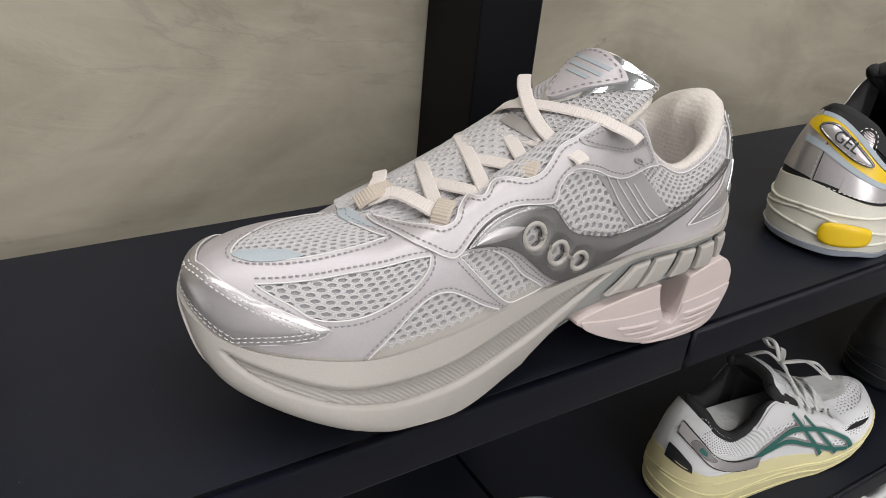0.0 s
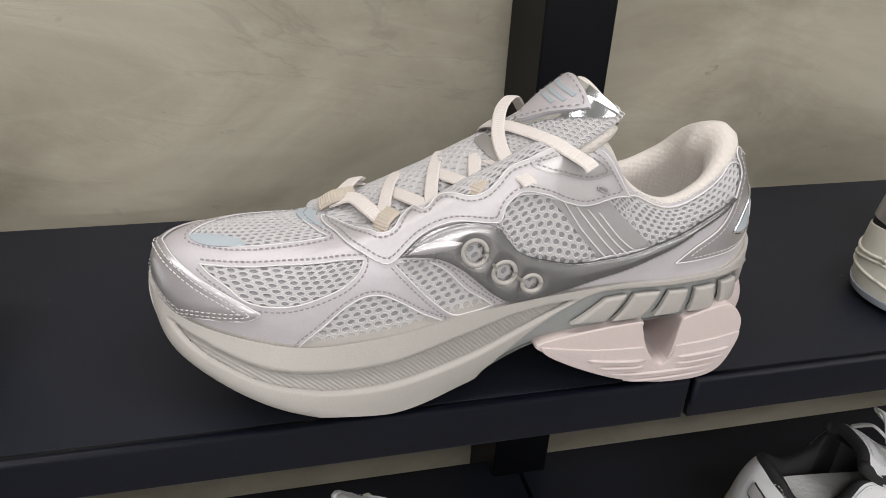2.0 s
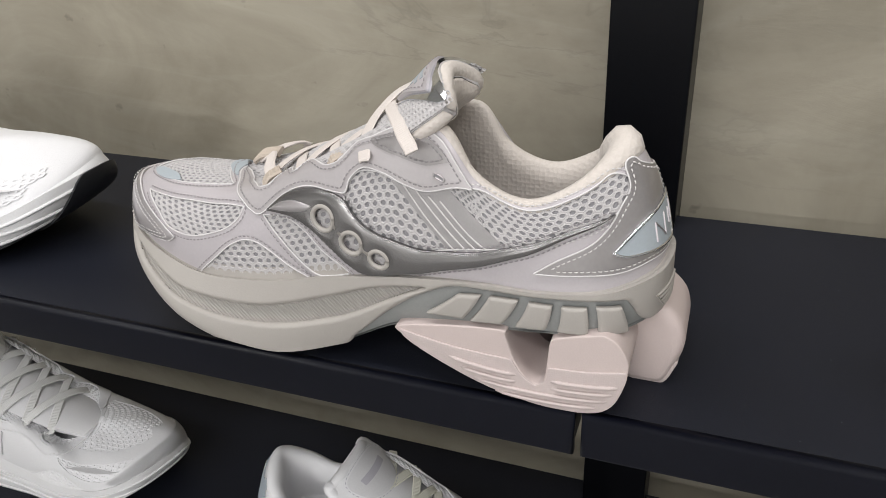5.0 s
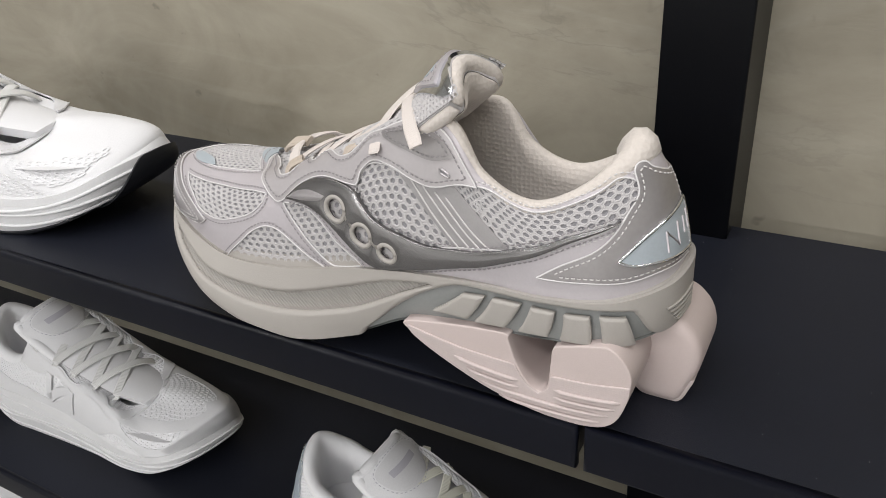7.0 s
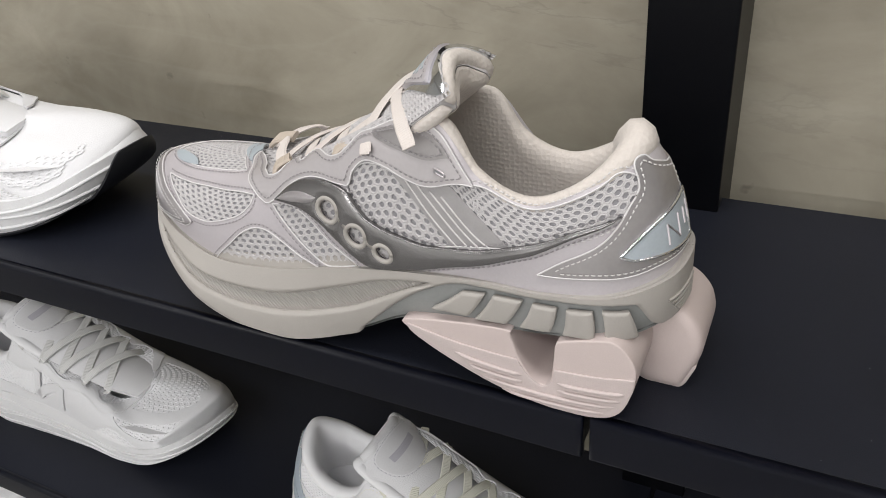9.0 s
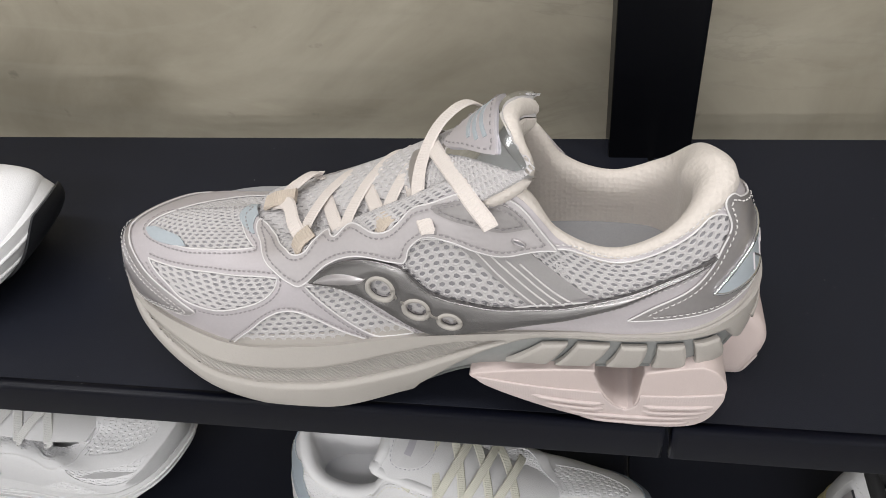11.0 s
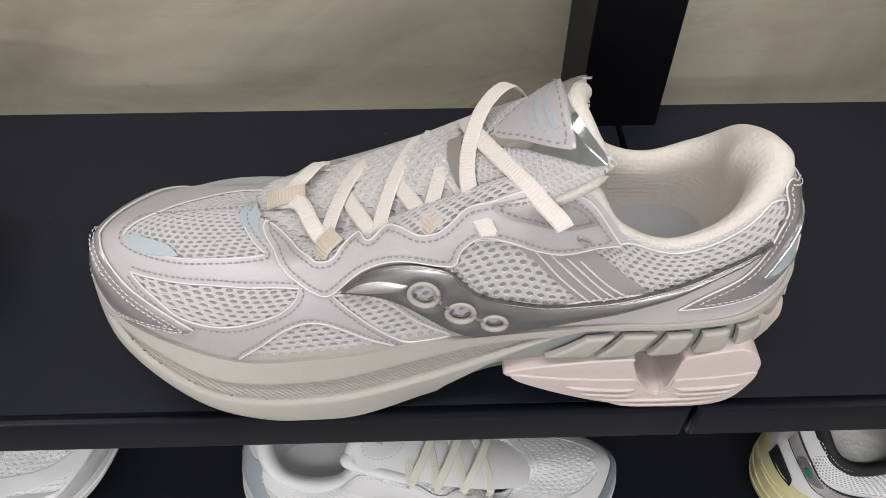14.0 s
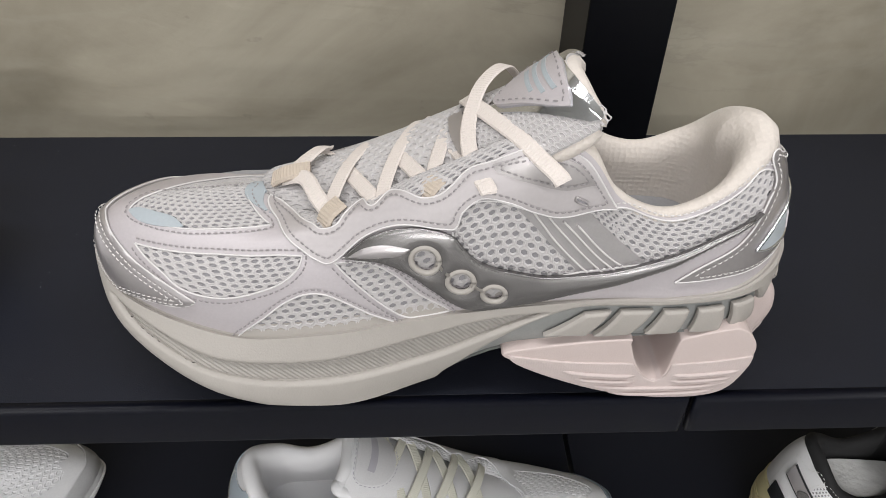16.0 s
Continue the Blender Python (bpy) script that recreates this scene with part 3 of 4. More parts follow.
# pattern pieces: around the shoe (0 heel, 500 toe) and up its side, in thousandths
WIN_TOE_SIDE = outline([(464, 351), (464, 351), (443, 452), (426, 527), (403, 548), (385, 510), (385, 510), (385, 423), (391, 343), (403, 285), (419, 226), (434, 213), (446, 285)])
WIN_ARCH = outline([(412, 4), (412, 4), (399, 113), (389, 205), (379, 247), (369, 230), (359, 167), (346, 71), (333, 4), (333, 4), (357, 0), (380, 0), (400, 4)])
WIN_MID = outline([(366, 418), (366, 418), (350, 381), (335, 268), (321, 126), (303, 17), (303, 17), (318, 13), (329, 25), (340, 109), (352, 243)])
WIN_QUARTER = outline([(305, 385), (303, 477), (296, 523), (284, 494), (266, 439), (244, 502), (208, 760), (208, 760), (185, 935), (150, 935), (116, 935), (85, 935), (67, 935), (54, 732), (62, 611), (82, 577), (135, 519), (190, 314), (237, 176), (266, 121), (282, 159), (296, 272)])
SADDLE = outline([(272, 435), (272, 435), (229, 565), (229, 565), (204, 502), (178, 364), (178, 364), (231, 188), (231, 188), (252, 322)])
SWOOSH = outline([(362, 447), (362, 447), (351, 528), (338, 535), (321, 484), (306, 396), (298, 302), (288, 214), (270, 157), (241, 170), (203, 258), (153, 491), (115, 610), (78, 590), (78, 590), (121, 550), (163, 352), (202, 164), (239, 69), (268, 20), (290, 20), (303, 69), (314, 151), (329, 277), (343, 371)])
RING_A = ellipse((318.8, 319.2), (-7.5, -21.4), (-0.9, -69))
RING_B = ellipse((298.4, 160.9), (-7.7, -17.4), (-0.5, -50.7))
RING_C = ellipse((278.6, 77.6), (-6.7, -5.8), (-0.5, -33.2))
EYESTAY = outline([(465, 996), (425, 841), (392, 598), (377, 473), (367, 431), (353, 548), (336, 556), (312, 452), (304, 427), (301, 502), (292, 536), (277, 477), (262, 444), (240, 515), (203, 791), (203, 791), (222, 862), (240, 925), (258, 891), (273, 800), (289, 760), (302, 775), (310, 700), (316, 668), (326, 690), (340, 815), (348, 850), (353, 770), (358, 790), (366, 880), (371, 790), (373, 690), (382, 690), (394, 774), (424, 930), (452, 1000)])
EYE_PANEL = outline([(290, 736), (290, 736), (274, 740), (259, 795), (244, 848), (228, 800), (228, 800), (248, 635), (269, 585), (285, 660)])
TOE_CAP = outline([(500, 222), (493, 242), (481, 262), (464, 272), (445, 235), (428, 165), (428, 165), (433, 107), (443, 65), (457, 20), (474, -30), (500, -40), (526, -30), (543, 20), (557, 65), (567, 107), (572, 165), (572, 165), (555, 235), (536, 272), (519, 262), (507, 242)])
TOE_STRIPE = outline([(489, 410), (489, 410), (486, 491), (470, 600), (456, 597), (456, 597), (462, 547), (476, 453)])
WIN_TOE_TOP = outline([(487, 420), (497, 478), (508, 604), (526, 704), (551, 767), (566, 850), (549, 940), (501, 971), (483, 933), (454, 891), (425, 799), (425, 799), (442, 682), (454, 594), (469, 515)])
VAMP_PATCH = outline([(481, 921), (501, 962), (523, 1000), (484, 1000), (467, 971), (437, 887), (437, 887), (455, 904)])
HEEL = outline([(154, 205), (154, 205), (131, 346), (103, 440), (86, 522), (72, 623), (60, 711), (55, 899), (48, 956), (39, 931), (34, 836), (17, 750), (1, 740), (1, 740), (1, 80), (1, 80), (9, 100), (52, 132), (81, 145), (115, 190)])
EMBLEM_FIN = outline([(359, 453), (359, 453), (351, 484), (339, 465), (327, 403), (327, 403), (332, 384), (345, 409)])
HEEL_PANEL = outline([(88, 314), (88, 314), (74, 371), (55, 415), (9, 480), (1, 480), (1, 480), (1, 145), (1, 145), (7, 145), (51, 195), (76, 245)])
GREY = outline([(312, -60), (312, -60), (306, 109), (306, 109), (289, 293), (269, 548), (252, 745), (228, 900), (191, 895), (140, 891), (108, 870), (84, 800), (79, 730), (73, 560), (64, 289), (54, 150), (29, 110), (4, 100), (4, -60), (4, -60), (94, -60), (276, -60), (276, -60)])
BLOCK_A = outline([(249, 427), (249, 427), (224, 799), (224, 799), (204, 820), (204, 820), (221, 339), (221, 339)])
BLOCK_B = outline([(215, 301), (215, 301), (197, 816), (197, 816), (170, 824), (170, 824), (187, 297), (187, 297)])
BLOCK_C = outline([(174, 285), (174, 285), (161, 812), (161, 812), (141, 787), (141, 787), (147, 264), (147, 264)])
BLOCK_D = outline([(137, 230), (137, 230), (134, 782), (134, 782), (115, 778), (115, 778), (113, 180), (113, 180)])
BLOCK_E = outline([(105, 172), (105, 172), (108, 791), (108, 791), (87, 724), (87, 724), (76, 79), (76, 79)])
GROOVE = outline([(464, 880), (464, 880), (450, 843), (439, 805), (422, 761), (398, 742), (374, 723), (348, 742), (319, 780), (286, 835), (250, 850), (250, 850), (261, 760), (278, 636), (302, 532), (331, 494), (361, 508), (385, 527), (405, 590), (425, 642), (445, 720)])
THROAT = outline([(250, 1080), (250, 1080), (257, 900), (289, 775), (300, 680), (318, 620), (346, 670), (367, 630), (384, 690), (423, 930), (455, 985), (500, 990), (500, 1080), (500, 1080)])
OUT_TOE = outline([(478, -30), (478, -30), (474, 200), (486, 700), (500, 900), (540, 900), (560, 400), (565, -30), (565, -30)])


def mirrored(poly):
    return np.stack([1 - poly[::-1, 0], poly[::-1, 1]], 1)


def both(*polys):
    return [q for p in polys for q in (p, mirrored(p))]


def display_shoe():
    shoe = tagged(new("running_shoe"), "pale pink-grey and silver mesh running shoe, chunky sole, on black shelf", "shoe", "shoes on the shelves")
    shoe.location = (0, 0, SHELF_Z)
    # upper, from the backing outwards
    cut_sheet(UPPER, None, [], 0.0, 0.0005, "mesh_backing", liner_dark, shoe, nt=320, ns=36)
    rings = [RING_A, RING_B, RING_C]
    windows = both(WIN_TOE_SIDE, WIN_ARCH, WIN_MID, WIN_QUARTER, THROAT, *rings) + [WIN_TOE_TOP]
    cut_sheet(UPPER, None, windows, 0.0013, 0.0013, "leather_overlay", leather, shoe, "pale pink-grey synthetic leather")
    for poly, name in ((WIN_TOE_SIDE, "side_mesh"), (WIN_ARCH, "arch_mesh"), (WIN_MID, "mid_mesh"), (WIN_TOE_TOP, "toe_mesh")):
        lattice(UPPER, [poly], 0.0058, 0.037 if name != "toe_mesh" else 0.030, 0.0009, name, mesh_pale, shoe, "pale open knitted mesh")
    lattice(UPPER, [WIN_QUARTER], 0.0060, 0.039, 0.0009, "quarter_mesh", mesh_pale, shoe, "pale open knitted mesh", lo_t=0.2)
    lattice(UPPER, [WIN_QUARTER], 0.0088, 0.066, 0.0009, "collar_mesh", mesh_pale, shoe, "pale open knitted mesh", hi_t=0.207)
    [lattice(UPPER, [r], 0.0066, 0.043, 0.0009, "ring_mesh", mesh_pale, shoe) for r in rings]
    [lattice(UPPER, [r], 0.0066, 0.043, 0.0009, "throat_mesh", mesh_pale, shoe) for r in both(THROAT) + [mirrored(WIN_QUARTER)]]
    cut_sheet(UPPER, SADDLE, [], 0.0011, 0.001, "saddle_panel", satin, shoe, "grey satin panel", nt=900)
    for k in range(1, 5):
        a, b = np.array([0.272, 0.435]) * (1 - k / 5) + np.array([0.229, 0.464]) * k / 5, np.array([0.231, 0.138]) * (1 - k / 5) + np.array([0.180, 0.293]) * k / 5
        m = a * 0.5 + b * 0.5 + np.array([0.0, -0.012])
        p, _ = surface_line(UPPER, smooth_loop([a, m, b], closed=False, step=12), 0.0013, 0.0, closed=False)
        tube(p, 0.00045, "saddle_rib", thread_pale, shoe)
    cut_sheet(UPPER, EYESTAY, [], 0.0024, 0.0014, "eyestay", silver_pink, shoe, "silvery pink eyestay", nt=900, ns=100)
    cut_sheet(UPPER, mirrored(EYESTAY), [], 0.0024, 0.0014, "eyestay", silver_pink, shoe)
    cut_sheet(UPPER, EYE_PANEL, [], 0.0030, 0.001, "eyelet_panel", heel_silver, shoe, "silver film panel", nt=900, ns=100)
    cut_sheet(UPPER, TOE_CAP, [], 0.0024, 0.0014, "toe_cap", silver, shoe, "glossy silver toe cap", nt=900, ns=100, dome=0.0012, reach=0.006)
    cut_sheet(UPPER, TOE_STRIPE, [], 0.0018, 0.001, "toe_stripe", blue_grey, shoe, "pale blue film", nt=900)
    cut_sheet(UPPER, VAMP_PATCH, [], 0.0017, 0.001, "vamp_patch", blue_grey, shoe, nt=900)
    sw = cut_sheet(UPPER, SWOOSH, rings, 0.0034, 0.0022, "side_emblem", silver_dark, shoe, "glossy silver moulded side emblem", nt=1500, ns=150, dome=0.0017, reach=0.007)
    for r in rings:
        p, _ = surface_line(UPPER, r, 0.0036)
        tube(p, 0.00125, "emblem_ring", foam, sw, "cream ring", 8)
    for r0, r1 in (((0.3125, 0.285), (0.3045, 0.200)), ((0.292, 0.135), (0.2845, 0.095))):
        p, _ = surface_line(UPPER, np.array([r0, r1]), 0.0036, 0.0, closed=False)
        tube(p, 0.0013, "emblem_link", foam, sw)
    cut_sheet(UPPER, EMBLEM_FIN, [], 0.0046, 0.001, "emblem_fin", silver, sw, "bright raised fin", nt=2000, ns=200, dome=0.0012, reach=0.003)
    p, _ = surface_line(UPPER, SWOOSH[: int(len(SWOOSH) * 0.52)], 0.0034, 0.0, closed=False)
    tube(p, 0.0005, "emblem_edge", silver_dark, sw)
    cut_sheet(UPPER, HEEL, [], 0.0024, 0.0014, "heel_counter", heel_silver, shoe, "silver heel counter", nt=900, ns=100)
    cut_sheet(UPPER, mirrored(HEEL), [], 0.0024, 0.0014, "heel_counter", heel_silver, shoe)
    hp = cut_sheet(UPPER, HEEL_PANEL, [], 0.0030, 0.001, "heel_panel", blue_grey, shoe, "pale blue-grey heel panel", nt=900, ns=100)
    cut_sheet(UPPER, mirrored(HEEL_PANEL), [], 0.0030, 0.001, "heel_panel", blue_grey, shoe, nt=900, ns=100)
    p, _ = surface_line(UPPER, HEEL_PANEL, 0.0030)
    tube(p, 0.0007, "heel_panel_edge", chrome, hp)
    for a, c in (((0.046, 0.23), (0.046, 0.36)), ((0.046, 0.36), (0.030, 0.23)), ((0.030, 0.23), (0.030, 0.38)), ((0.018, 0.27), (0.018, 0.38)), ((0.006, 0.27), (0.006, 0.40))):
        p, _ = surface_line(UPPER, np.array([a, c]), 0.0031, 0.0, closed=False)
        tube(p, 0.0005, "heel_print", leather, hp)
    # piping and seams
    for poly, off in ((WIN_TOE_SIDE, 0.0013), (WIN_ARCH, 0.0013), (WIN_MID, 0.0013), (WIN_TOE_TOP, 0.0013), (WIN_QUARTER, 0.0013), (EYESTAY, 0.0022), (HEEL, 0.0022), (TOE_CAP, 0.0024)):
        p, _ = surface_line(UPPER, poly, off)
        tube(p, 0.00042, "piping", cut_edge, shoe)
    stitches(UPPER, [(WIN_TOE_SIDE, 0.0015, 0.0021), (WIN_ARCH, 0.0015, 0.002), (WIN_MID, 0.0015, 0.002), (EYESTAY, 0.0026, 0.0022), (EYE_PANEL, 0.0032, -0.0016), (WIN_TOE_TOP, 0.0015, 0.002), (SWOOSH, 0.0015, 0.0018)],
             "stitching", thread, shoe, 0.0016, 0.0009, 0.0003, max_y=0.05)
    stitches(UPPER, [(TOE_CAP, 0.0035, -0.0022), (TOE_CAP, 0.0037, -0.0042), (HEEL, 0.0026, -0.002), (WIN_QUARTER, 0.0015, 0.002)],
             "stitching", thread_pale, shoe, 0.0016, 0.0009, 0.0003, max_y=0.05)
    slot = outline([(241, 520), (234, 528), (234, 552), (241, 545)])
    slot = np.array(slot) + np.array([0.0, 0.08])
    cut_sheet(UPPER, slot, [], 0.0026, 0.0001, "lace_slot", liner_dark, shoe, nt=2000, ns=200)
    p, _ = surface_line(UPPER, slot, 0.0027)
    tube(p, 0.0005, "lace_slot_rim", silver, shoe)
    # collar, lining and insole
    collar(UPPER, shoe, -0.33, 0.288, lining, mid=0.047, puff=0.58, heel=1.5)
    plate(UPPER, 0.02, 0.93, 0.066, "insole", insole_grey, shoe, "grey textured insole")
    # tongue
    tongue = Strip([(0.0, -0.192, 0.053, 0.084, 0.016, 0.004), (0.14, -0.165, 0.052, 0.0905, 0.022, 0.006), (0.32, -0.140, 0.051, 0.1015, 0.025, 0.008), (0.5, -0.115, 0.048, 0.1145, 0.028, 0.009),
                    (0.68, -0.096, 0.0425, 0.1275, 0.029, 0.010), (0.84, -0.0835, 0.0385, 0.1395, 0.0265, 0.012), (0.95, -0.0755, 0.0365, 0.1475, 0.0245, 0.0135), (1.0, -0.0725, 0.0365, 0.1500, 0.022, 0.0135)])
    full = np.array([(0.0, 0.0), (0.5, 0.0), (0.92, 0.0), (0.97, 0.06), (1.0, 0.25), (1.0, 0.75), (0.97, 0.94), (0.92, 1.0), (0.5, 1.0), (0.0, 1.0)])
    tg = cut_sheet(tongue, full, [], 0.0, 0.0085, "tongue", mesh_pale, shoe, "padded mesh tongue", nt=60, ns=40)
    cut_sheet(tongue, full, [], -0.0085, 0.0004, "tongue_lining", lining, shoe, "cream textured lining", nt=60, ns=40, dome=-0.007, reach=0.02)
    edge = np.array([(0.3, 0.0), (0.6, 0.0), (0.8, 0.0), (0.92, 0.03), (0.98, 0.2), (1.0, 0.5), (0.98, 0.8), (0.92, 0.97), (0.8, 1.0), (0.6, 1.0), (0.3, 1.0)])
    p = tongue.point(edge[:, 0], edge[:, 1], -0.0042)
    tube(smooth_loop(p, closed=False, step=8), 0.0036, "tongue_edge", lining, tg, "", 10)
    lower = np.array([(0.0, 0.02), (0.98, 0.03), (0.98, 0.97), (0.0, 0.98)])
    lattice(tongue, [lower], 0.034, 0.06, 0.0009, "tongue_mesh", mesh_pale, tg, hi_t=0.56)
    lattice(tongue, [lower], 0.02, 0.042, 0.0008, "tongue_mesh", mesh_pale, tg, "fine pale mesh", lo_t=0.575)
    border = smooth_loop([(0.66, 0.5), (0.80, 0.26), (0.92, 0.05), (0.92, 0.05), (0.97, 0.05), (1.0, 0.3), (1.0, 0.3), (1.0, 0.7), (1.0, 0.7), (0.97, 0.95), (0.92, 0.95), (0.92, 0.95), (0.80, 0.74)])
    badge = smooth_loop([(0.69, 0.5), (0.80, 0.33), (0.89, 0.19), (0.925, 0.19), (0.985, 0.42), (0.985, 0.58), (0.925, 0.81), (0.89, 0.81), (0.80, 0.67)])
    cut_sheet(tongue, border, [], 0.0016, 0.0016, "badge_border", chrome, tg, "bright silver badge border", nt=220, ns=90)
    cut_sheet(tongue, badge, [], 0.0032, 0.0018, "badge", leather, tg, "pale leather badge", nt=220, ns=90)
    for u, a, b in ((0.915, 0.30, 0.72), (0.875, 0.32, 0.68), (0.84, 0.38, 0.62)):
        m = smooth_loop([(u - 0.009, a), (u - 0.009, a), (u - 0.009, b), (u - 0.009, b), (u + 0.009, b), (u + 0.009, b), (u + 0.009, a), (u + 0.009, a)])
        cut_sheet(tongue, m, [], 0.0035, 0.0003, "printed_bar", blue_grey, tg, nt=300, ns=60)
    stitches(tongue, [(badge, 0.0033, 0.0016)], "badge_stitching", thread, tg)
    cut_sheet(tongue, np.array([(0.52, 0.18), (0.57, 0.18), (0.57, 0.62), (0.52, 0.62)]), [], 0.0014, 0.001, "lace_keeper", silver, tg, "silver lace keeper", nt=120, ns=60)
    # laces
    near = [(-0.1607, 0.0235, 0.0900), (-0.1400, 0.0200, 0.0972), (-0.1205, 0.0195, 0.1062), (-0.1015, 0.0115, 0.1142), (-0.0769, 0.0055, 0.1229)]
    far = [(-0.163, 0.0700, 0.0855), (-0.143, 0.0710, 0.0935), (-0.122, 0.0730, 0.103), (-0.103, 0.0745, 0.1105), (-0.080, 0.0760, 0.117)]
    for i in range(4):
        for a, b in ((near[i], far[i + 1]), (far[i], near[i + 1])):
            a, b = np.array(a), np.array(b)
            lift = 0.0065 if b[1] > a[1] else 0.005
            mids = [a + (b - a) * w + np.array([-0.4, 0, 0.9]) * lift * math.sin(math.pi * w) ** 0.55 for w in (0.15, 0.4, 0.6, 0.85)]
            if i == 3 and b[1] > a[1]:
                mids = [np.array(m) for m in ((-0.1065, 0.026, 0.1185), (-0.1060, 0.0405, 0.1245), (-0.1000, 0.0560, 0.1310), (-0.0895, 0.0690, 0.1315))]
            if i == 3 and b[1] < a[1]:
                mids = [np.array(m) for m in ((-0.1060, 0.0600, 0.1215), (-0.1015, 0.0430, 0.1270), (-0.0895, 0.0222, 0.1280), (-0.0825, 0.0120, 0.1255))]
            ends = [v + (v - m) / np.linalg.norm(v - m) * 0.003 + np.array([0, 0, -0.0012]) for v, m in ((a, mids[0]), (b, mids[-1]))]
            ribbon([ends[0], a, *mids, b, ends[1]], 0.0064, 0.0010, "lace", lace_mat, shoe)
    ribbon([(-0.181, 0.050, 0.0895), (-0.172, 0.044, 0.0945), (-0.166, 0.032, 0.0940), (-0.1600, 0.0240, 0.0905)], 0.0068, 0.0013, "lace", lace_mat, shoe)
    ribbon([(-0.181, 0.050, 0.0895), (-0.172, 0.058, 0.0945), (-0.166, 0.068, 0.0930), (-0.163, 0.0700, 0.0855)], 0.0068, 0.0013, "lace", lace_mat, shoe)
    for a, b, w in (((-0.186, 0.051, 0.0885), (-0.170, 0.050, 0.0945), 0.008), ((-0.1635, 0.0205, 0.0865), (-0.1560, 0.0265, 0.0955), 0.0085), ((-0.1240, 0.0170, 0.1010), (-0.1170, 0.0225, 0.1105), 0.0085)):
        a, b = np.array(a), np.array(b)
        ribbon([a, (a + b) / 2 + np.array([-0.0015, -0.001, 0.0015]), b], w, 0.0022, "lace_loop", webbing, shoe, label="beige webbing loop")
    # sole
    plate(SOLE, 0.0, 1.0, None, "sole_underside", grey_tpu, shoe)
    cut_sheet(SOLE, None, [], -0.0012, 0.0004, "support_frame", grey_tpu, shoe, "grey translucent support frame", nt=320, ns=30)
    sole = cut_sheet(SOLE, None, both(GREY, GROOVE), -0.0004, 0.0022, "midsole", foam, shoe, "cream foam midsole", nt=640, ns=80, dome=0.0026, reach=0.0034)
    cut_sheet(SOLE, GROOVE, [], -0.0008, 0.0003, "sole_groove", foam_ribbed_shaded, sole, "finely ribbed groove", nt=500, ns=60)
    cut_sheet(SOLE, mirrored(GROOVE), [], -0.0008, 0.0003, "sole_groove", foam_ribbed_shaded, sole, nt=500, ns=60)
    for b in (BLOCK_A, BLOCK_B, BLOCK_C, BLOCK_D, BLOCK_E):
        cut_sheet(SOLE, b, [], 0.0016, 0.0016, "sole_block", foam, shoe, nt=1400, ns=60, dome=0.0014, reach=0.003)
    for k in range(5):
        th = np.linspace(0.052 - 0.004 * k, 0.006, 24)
        tube(SOLE.point(th, np.full(24, 0.66 - 0.085 * k), 0.0026), 0.0006, "heel_rib", foam, shoe)
    cut_sheet(SOLE, OUT_TOE, [], 0.0030, 0.0014, "toe_outsole", toe_rubber, shoe, "pale pink toe outsole", nt=600, ns=60)
    for a, b in ((-0.214, -0.186), (-0.181, -0.140)):
        prism([(a, 0.016 if a < -0.2 else 0.007), (a, 0.016 if a < -0.2 else 0.007), (a + 0.006, 0.0045 if a < -0.2 else 0.0006), (b - 0.006, 0.0004), (b, 0.006), (b, 0.006), (b, 0.014), (b, 0.014), (a, 0.022), (a, 0.022)], 0.014, 0.084, 0.003, foam, "tread_lug", shoe)
    rim(SOLE, UPPER, "sole_rim", foam, shoe)
    p = SOLE.point(np.linspace(0, 1, 240), np.full(240, 0.98), 0.0008)
    tube(p, 0.0009, "sole_lip", foam, shoe)
    pod = prism([(-0.0895, 0.0310), (-0.0650, 0.0358), (-0.0375, 0.0385), (-0.0350, 0.0350), (-0.0318, 0.0252), (-0.0262, 0.0150), (-0.0208, 0.0118), (-0.0168, 0.0150), (-0.0152, 0.0288), (-0.0143, 0.0363), (-0.0110, 0.0390),
                 (0.0064, 0.0439), (0.0112, 0.0437), (0.0165, 0.0396), (0.0205, 0.0314), (0.0192, 0.0204), (0.0142, 0.0075), (0.0040, 0.0012), (-0.0174, 0.0003), (-0.0430, 0.0055), (-0.0664, 0.0150), (-0.0836, 0.0247)],
                0.003, 0.037, 0.0055, pink_foam, "heel_pod", shoe, "pale pink grooved heel pod")
    prism([(-0.0880, 0.0300), (-0.0880, 0.0300), (-0.0836, 0.0242), (-0.0664, 0.0145), (-0.0430, 0.0049), (-0.0174, -0.0002), (0.0042, 0.0007), (0.0146, 0.0070), (0.0197, 0.0204), (0.0203, 0.0272), (0.0203, 0.0272), (0.0032, 0.0239), (-0.0148, 0.0225), (-0.0148, 0.0225),
           (-0.0162, 0.0150), (-0.0208, 0.0110), (-0.0208, 0.0110), (-0.0268, 0.0150), (-0.0322, 0.0235), (-0.0322, 0.0235), (-0.0602, 0.0250)], 0.0022, 0.036, 0.0050, pink_tread, "pod_tread", pod, "textured pale pink tread")
    for z, x0, x1 in ((0.0030, -0.040, 0.009), (0.0070, -0.052, 0.0135), (0.0110, -0.058, 0.0155), (0.0150, -0.064, 0.0175)):
        cuts = [(x0, x1)] if z < 0.0105 else [(x0, -0.0290), (-0.0145, x1)]
        for a, b in cuts:
            n = max(4, int((b - a) / 0.004))
            xs = np.linspace(a, b, n)
            tube(np.stack([xs, np.full(n, 0.0019) + 0.0016 * np.abs(np.linspace(-1, 1, n)) ** 6, z + 2.2 * (xs + 0.02) ** 2], 1), 0.0011, "pod_rib", pink_tread, pod)
